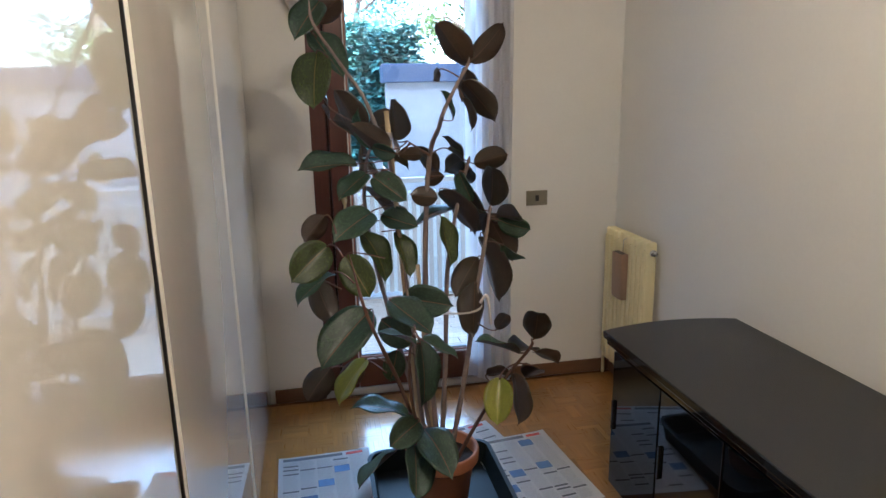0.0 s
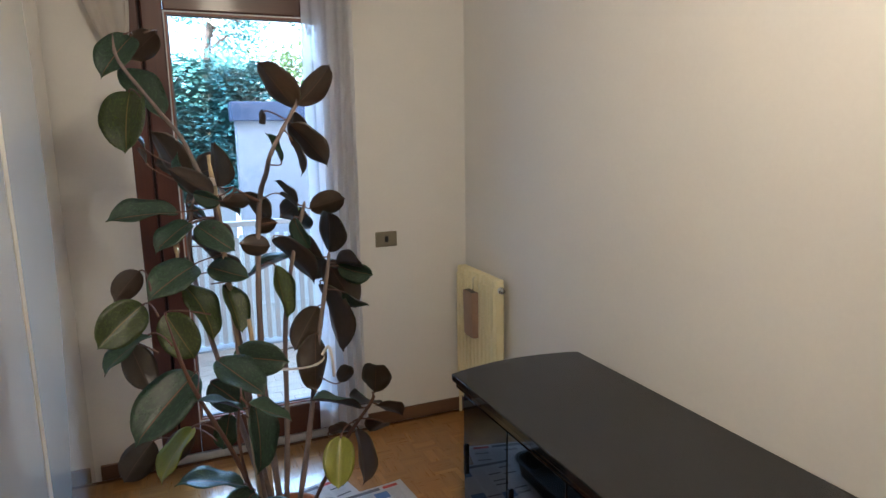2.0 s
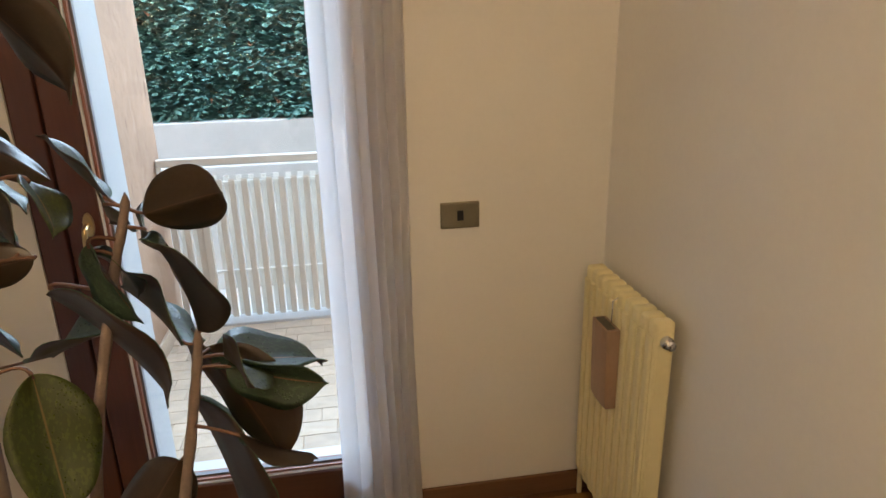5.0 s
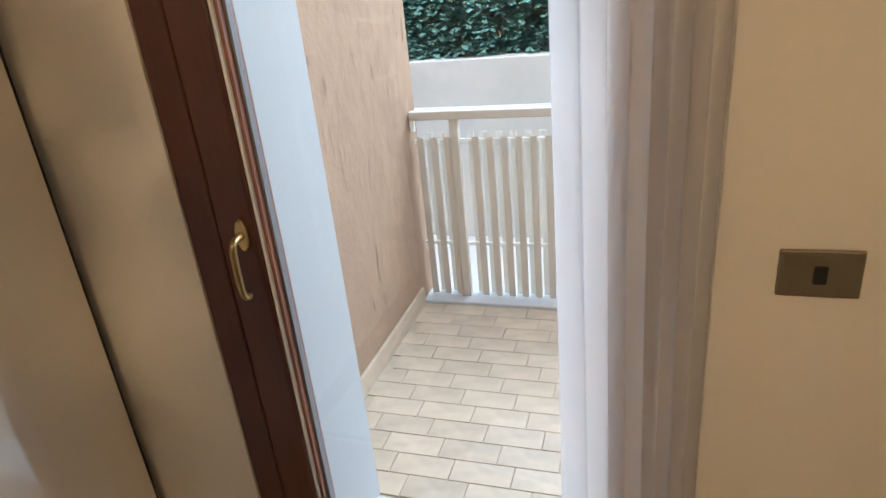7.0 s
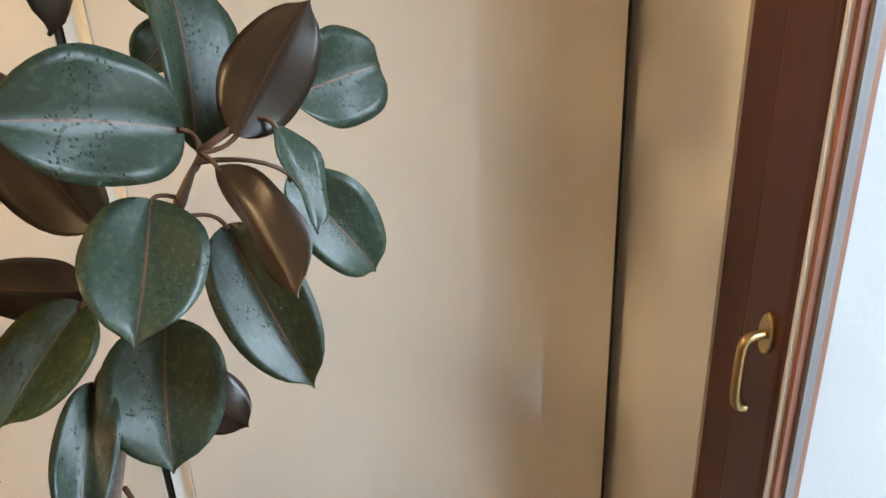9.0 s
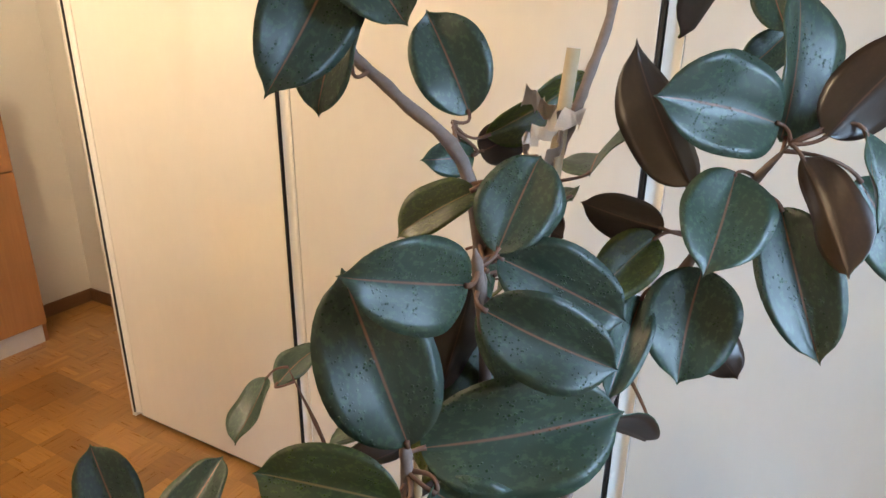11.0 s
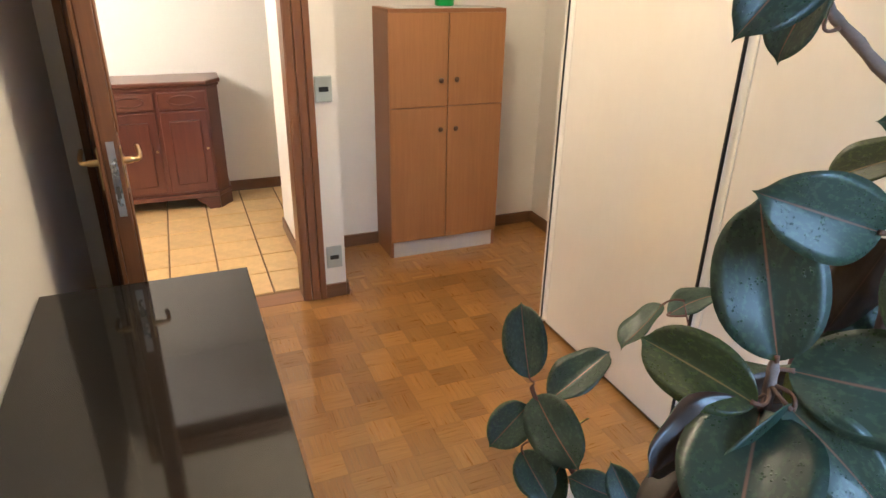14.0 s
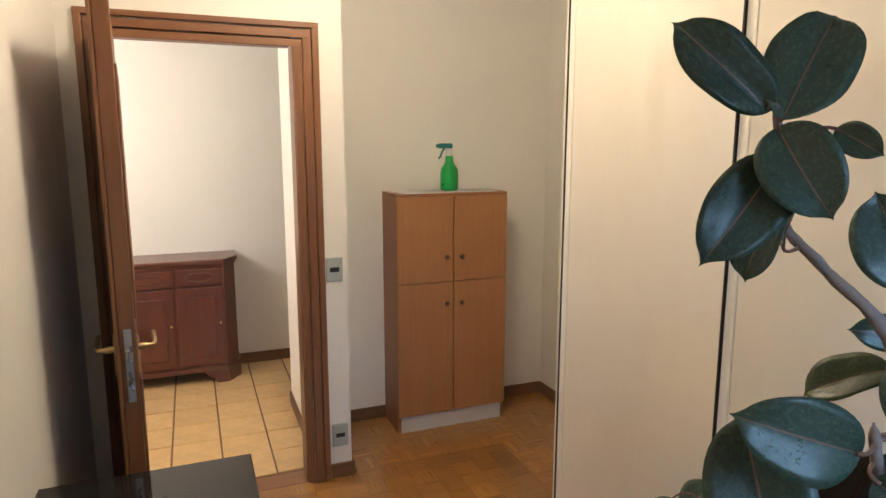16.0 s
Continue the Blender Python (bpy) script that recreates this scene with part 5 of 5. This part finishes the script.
def tray():
    t = thing("plant_tray", "deep black plastic tray with rounded corners under the pot", "tray")
    x0, x1, y0, y1, h, r = -0.565, -0.035, 2.13, 2.745, 0.10, 0.07

    def loop(g, z):
        pts = []
        for cx, cy, a0 in ((x1 - r, y1 - r, 0), (x0 + r, y1 - r, 90), (x0 + r, y0 + r, 180), (x1 - r, y0 + r, 270)):
            for k in range(7):
                a = radians(a0 + 15 * k)
                pts.append((cx + (r + g) * math.cos(a), cy + (r + g) * math.sin(a), z))
        return pts

    bm = rings(bmesh.new(), [loop(-0.03, 0.004), loop(-0.012, h - 0.01), loop(0.0, h - 0.008), loop(0.001, h), loop(-0.016, h), loop(-0.034, 0.012)])
    plastic = surface("black_tray_plastic", (0.008, 0.012, 0.011), 0.55, 0.15, 6, 90, 0.1, 0.0006, spec=0.25)
    part("body", bm, plastic, t)


tray()

# ---- newspapers on the floor ----
newsprint = surface("newsprint", (0.72, 0.71, 0.70), 0.9, 0.05, 3, 90, 0.15, 0.0008)
ink = surface("grey_ink", (0.16, 0.16, 0.17), 0.9, 0.2, 8, 90, 0.0)
ink_light = surface("light_text_ink", (0.54, 0.53, 0.53), 0.9, 0.1, 8, 90, 0.0)
ink_red = surface("red_ink", (0.55, 0.09, 0.07), 0.9, 0.1, 8, 90, 0.0)
ink_blue = surface("blue_photo_ink", (0.12, 0.20, 0.36), 0.9, 0.3, 25, 90, 0.0)


def newspaper(m, w, h, seed, label):
    """Folded sheets with columns of unreadable print as bars."""
    rg = random.Random(seed)
    t = thing("newspaper", label, "newspaper", "newspapers under the plant")

    def height(x, y):
        return 0.0022 + 0.0018 * (1 + math.sin(x * 9 + seed) * math.cos(y * 7 + seed * 2)) + 0.003 * max(0, (abs(x) / (w / 2)) ** 6)

    bm = bmesh.new()
    n = 14
    g = [[bm.verts.new((-w / 2 + w * i / n, -h / 2 + h * j / n, height(-w / 2 + w * i / n, -h / 2 + h * j / n))) for i in range(n + 1)] for j in range(n + 1)]
    for a, b2 in zip(g, g[1:]):
        for i in range(n):
            bm.faces.new((a[i], a[i + 1], b2[i + 1], b2[i]))
    bmesh.ops.solidify(bm, geom=bm.faces, thickness=0.0016)
    part("sheet", bm, newsprint, t)

    def bar(bm, x0, x1, y0, y1):
        k = max(1, int((x1 - x0) / 0.03))
        for s in range(k):
            a, b3 = x0 + (x1 - x0) * s / k, x0 + (x1 - x0) * (s + 1) / k
            bm.faces.new([bm.verts.new((x, y, height(x, y) + 0.0012)) for x, y in ((a, y0), (b3, y0), (b3, y1), (a, y1))])

    text, heads, photos, reds = bmesh.new(), bmesh.new(), bmesh.new(), bmesh.new()
    cols = 5
    cw = (w - 0.04) / cols
    for c in range(cols):
        x0 = -w / 2 + 0.02 + c * cw
        y = h / 2 - 0.05
        while y > -h / 2 + 0.03:
            if rg.random() < 0.05:
                bar(heads, x0, x0 + cw * 0.9, y - 0.014, y - 0.003)
                y -= 0.022
                continue
            if rg.random() < 0.014 and c < cols - 1 and y > -h / 2 + 0.13:
                bar(photos, x0, x0 + cw * 0.92, y - 0.055, y - 0.004)
                y -= 0.065
                continue
            bar(text, x0, x0 + cw * rg.uniform(0.72, 0.9), y - 0.0035, y - 0.001)
            y -= 0.0062
    bar(heads, -w / 2 + 0.02, w * 0.2, h / 2 - 0.036, h / 2 - 0.014)
    bar(reds, w * 0.24, w / 2 - 0.03, h / 2 - 0.036, h / 2 - 0.016)
    part("text_print", text, ink_light, t)["kind"] = "stuff"
    part("headline_print", heads, ink, t)["kind"] = "stuff"
    part("photo_print", photos, ink_blue if seed % 2 else ink, t)["kind"] = "stuff"
    part("red_print", reds, ink_red, t)
    t.matrix_world = m


newspaper(pose(-0.735, 2.66, 0, 0, 0, 2), 0.40, 0.55, 1, "printed newspaper sheet spread flat on the parquet")
newspaper(pose(-0.10, 2.76, 0.002, 0, 0, 14), 0.42, 0.50, 2, "newspaper sheet partly under the plant tray")
newspaper(pose(0.125, 2.60, 0.005, 0, 0, 6), 0.38, 0.56, 3, "newspaper sheet lying askew beside the sideboard")
newspaper(pose(-0.386, 1.824, 0.002, 0, 0, 16), 0.46, 0.40, 5, "colour newspaper page spread before the plant tray")
newspaper(pose(-0.68, 2.12, 0.005, 0, 0, 88), 0.52, 0.40, 7, "newspaper sheet beside the wardrobe doors")


# ---- things on the veneer cabinet ----
def spray_bottle():
    t = thing("spray_bottle", "green plastic spray bottle with a teal trigger head", "spray bottle", at=(-0.912, -0.452, 1.372))
    green = surface("green_plastic", (0.01, 0.33, 0.06), 0.3, 0.08, 6, 60, 0.02)
    teal = surface("teal_plastic", (0.02, 0.16, 0.17), 0.35, 0.08, 6, 60, 0.02)
    clear = surface("milky_plastic", (0.62, 0.62, 0.60), 0.35, 0.04, 6, 60, 0.02)
    part("body", lathe(bmesh.new(), [(0.046, 0.0), (0.051, 0.006), (0.052, 0.05), (0.051, 0.105), (0.045, 0.128), (0.030, 0.146), (0.023, 0.160), (0.021, 0.192), (0.020, 0.194)], n=32), green, t, smooth=True)
    part("collar", lathe(bmesh.new(), [(0.017, 0.1945), (0.018, 0.2), (0.016, 0.225), (0.010, 0.236)], n=20), clear, t, smooth=True)
    head = prism(bmesh.new(), [(-0.015, -0.012), (0.052, -0.012), (0.066, -0.006), (0.066, 0.006), (0.052, 0.012), (-0.015, 0.012)], 0.2365, 0.264, 0.004)
    part("spray_head", head, teal, t)
    part("trigger", tube(bmesh.new(), curve_pts([(0.030, 0, 0.236), (0.045, 0, 0.215), (0.052, 0, 0.195), (0.064, 0, 0.180)], 4), 0.006, 8), teal, t, smooth=True)
    part("nozzle", tube(bmesh.new(), [(0.066, 0, 0.25), (0.078, 0, 0.25)], 0.009, 10), teal, t)


spray_bottle()


def paper_pile():
    for x, y, w, d, rz, seed in ((-0.74, -0.44, 0.30, 0.22, 6, 1), (-1.03, -0.45, 0.28, 0.20, -5, 2)):
        t = thing("magazine", "grey printed paper lying on the cabinet top", "magazine", "papers on the cabinet")
        bm = nbox(-w / 2, w / 2, -d / 2, d / 2, 0, 0.004, 0.001, 1)
        part("page_block", bm, newsprint, t)
        pr = bmesh.new()
        rg = random.Random(seed)
        for k in range(14):
            y0 = -d / 2 + 0.012 + k * 0.014
            pr.faces.new([pr.verts.new((a, b2, 0.0046)) for a, b2 in ((-w / 2 + 0.02, y0), (w * rg.uniform(0.1, 0.45), y0), (w * 0.1, y0 + 0.006), (-w / 2 + 0.02, y0 + 0.006))])
        part("print", pr, ink_light, t)["kind"] = "stuff"
        t.matrix_world = pose(x, y, 1.3665, 0, 0, rz)


paper_pile()

# ---- parquet, hall tiles and balcony tiles, piece by piece ----
def parquet_material(name):
    m, nt, b = nodes_of(name)
    tc = nt.nodes.new("ShaderNodeTexCoord")
    info = nt.nodes.new("ShaderNodeObjectInfo")
    geo = nt.nodes.new("ShaderNodeNewGeometry")
    sc = nt.nodes.new("ShaderNodeVectorMath")
    sc.operation = "SCALE"
    sc.inputs[3].default_value = 37.0
    comb = nt.nodes.new("ShaderNodeCombineXYZ")
    nt.links.new(info.outputs["Random"], comb.inputs[0])
    nt.links.new(geo.outputs["Random Per Island"], comb.inputs[1])
    nt.links.new(comb.outputs[0], sc.inputs[0])
    add = nt.nodes.new("ShaderNodeVectorMath")
    add.operation = "ADD"
    nt.links.new(tc.outputs["Object"], add.inputs[0])
    nt.links.new(sc.outputs[0], add.inputs[1])
    mp = nt.nodes.new("ShaderNodeMapping")
    mp.inputs["Scale"].default_value = (7, 120, 60)
    nt.links.new(add.outputs[0], mp.inputs[0])
    g = noise_node(nt, mp.outputs[0], 1.0, 5, 0.6)
    c = ramp_node(nt, g, ((0.2, (0.235, 0.104, 0.021)), (0.8, (0.345, 0.168, 0.042))))
    isl = ramp_node(nt, geo.outputs["Random Per Island"], ((0, (0.86, 0.84, 0.82)), (0.85, (1.02, 1.02, 1.02)), (1, (1.22, 1.26, 1.30))))
    blk = ramp_node(nt, info.outputs["Random"], ((0, (0.73, 0.71, 0.68)), (1, (1.24, 1.26, 1.26))))
    c = mix_node(nt, 1.0, c, isl, "MULTIPLY")
    c = mix_node(nt, 1.0, c, blk, "MULTIPLY")
    nt.links.new(c, b.inputs["Base Color"])
    mr = nt.nodes.new("ShaderNodeMapRange")
    mr.inputs[3].default_value, mr.inputs[4].default_value = 0.20, 0.40
    nt.links.new(g, mr.inputs[0])
    nt.links.new(mr.outputs[0], b.inputs["Roughness"])
    b.inputs["Coat Weight"].default_value = 0.7
    b.inputs["Coat Roughness"].default_value = 0.12
    ripple = nt.nodes.new("ShaderNodeBump")
    ripple.inputs["Strength"].default_value, ripple.inputs["Distance"].default_value = 0.25, 0.004
    nt.links.new(noise_node(nt, coords(nt), 14.0, 2), ripple.inputs["Height"])
    nt.links.new(ripple.outputs[0], b.inputs["Coat Normal"])
    bump_node(nt, g, 0.12, 0.0008, b)
    return m


parquet_mat = parquet_material("oak_mosaic_parquet")
BLOCK, STRIPS = 0.116, 5


def strip_tops(verts, faces, cx, cy, along_x, rg):
    """Five fillets of one block: top and chamfered sides."""
    s = BLOCK / STRIPS
    for k in range(STRIPS):
        a0, a1 = -BLOCK / 2, BLOCK / 2
        b0, b1 = -BLOCK / 2 + k * s, -BLOCK / 2 + (k + 1) * s
        z = rg.uniform(-0.0002, 0.0002)
        e, t = 0.0, 0.00025
        i = len(verts)
        for off, zz in ((e, -0.006), (t, z)):
            for p, q in ((a0 + off, b0 + off), (a1 - off, b0 + off), (a1 - off, b1 - off), (a0 + off, b1 - off)):
                verts.append((cx + p, cy + q, zz) if along_x else (cx + q, cy + p, zz))
        quads = [(4, 5, 6, 7), (0, 1, 5, 4), (1, 2, 6, 5), (2, 3, 7, 6), (3, 0, 4, 7)]
        faces.extend(tuple(i + n for n in (q if along_x else q[::-1])) for q in quads)


def lay_parquet():
    rg = random.Random(21)
    shared = []
    for _ in range(4):
        v, f = [], []
        strip_tops(v, f, 0, 0, True, rg)
        me = bpy.data.meshes.new("parquet_block")
        me.from_pydata(v, [], f)
        me.materials.append(parquet_mat)
        shared.append(me)
    rest = {True: ([], []), False: ([], [])}
    nx, ny = int((XE - XW) / BLOCK) + 1, int((YN - YR) / BLOCK) + 1
    for i in range(nx):
        for j in range(ny):
            x, y = XW + BLOCK * (i + 0.5), YR + BLOCK * (j + 0.5)
            if x + BLOCK / 2 > XE + 0.02 or y + BLOCK / 2 > YN + 0.03 or (y - BLOCK / 2 < YS - 0.03 and x + BLOCK / 2 > -0.19):
                continue
            if x < XF - 0.12 and y > 0.75:
                continue
            ax = (i + j) % 2 == 0
            if -1.0 < x < 0.36 and 0.0 < y < 2.62:
                ob = new("parquet_block", rg.choice(shared))
                ob.parent = floor
                ob.matrix_basis = pose(x, y, 0, 0, 0, 0 if ax else 90)
            else:
                if ax:
                    strip_tops(*rest[True], x, y, True, rg)
                else:
                    strip_tops(*rest[False], y, -x, True, rg)
    for ax, (v, f) in rest.items():
        me = bpy.data.meshes.new("parquet_rest")
        me.from_pydata(v, [], f)
        me.materials.append(parquet_mat)
        ob = tagged(new("parquet_blocks", me), "oak mosaic parquet blocks", kind="stuff")
        ob.parent = floor
        if not ax:
            ob.matrix_basis = pose(0, 0, 0, 0, 0, 90)


lay_parquet()


def tile_mesh(w, h, z0, bev, mat):
    bm = box(bmesh.new(), -w / 2, w / 2, -h / 2, h / 2, z0, 0.0)
    es = [e for e in bm.edges if all(v.co.z > -0.0001 for v in e.verts)]
    bmesh.ops.bevel(bm, geom=es, offset=bev, segments=1, affect="EDGES")
    return finish("tile", bm, mat)


def lay_hall():
    p = 0.25
    me = tile_mesh(p - 0.010, p - 0.010, -0.008, 0.002, hall_tile_mat)
    rg = random.Random(4)
    i0, i1 = int((XW - 0.14) / p) - 1, int((HALL_E - 0.14) / p) + 1
    for i in range(i0, i1):
        for j in range(9):
            x, y = 0.14 + p * (i + 0.5), -0.275 - p * j
            if x - p / 2 < (HALL_W if y > -1.0 else XW) - 0.12 or x + p / 2 > HALL_E + 0.1 or y - p / 2 < HALL_Y - 0.12:
                continue
            ob = new("tile", me)
            ob.parent = hall_floor
            ob.matrix_basis = pose(x, y, rg.uniform(-0.0004, 0.0004))


lay_hall()


def lay_balcony():
    me = tile_mesh(0.2045, 0.0952, -0.008, 0.0015, balcony_tile_mat)
    rg = random.Random(8)
    for j in range(13):
        y = 5.122 - 0.0975 * j
        for i in range(10):
            x = -0.845 + 0.207 * (i + 0.5) + (0.07 if j % 3 == 1 else 0.135 if j % 3 == 2 else 0) - 0.10
            if x < -0.955 or x > 1.1 or y < YOUT + 0.04:
                continue
            ob = new("tile", me)
            ob.parent = balcony_floor
            ob.matrix_basis = pose(x, y, rg.uniform(-0.0006, 0.0004), 0, 0, rg.uniform(-0.25, 0.25))


lay_balcony()
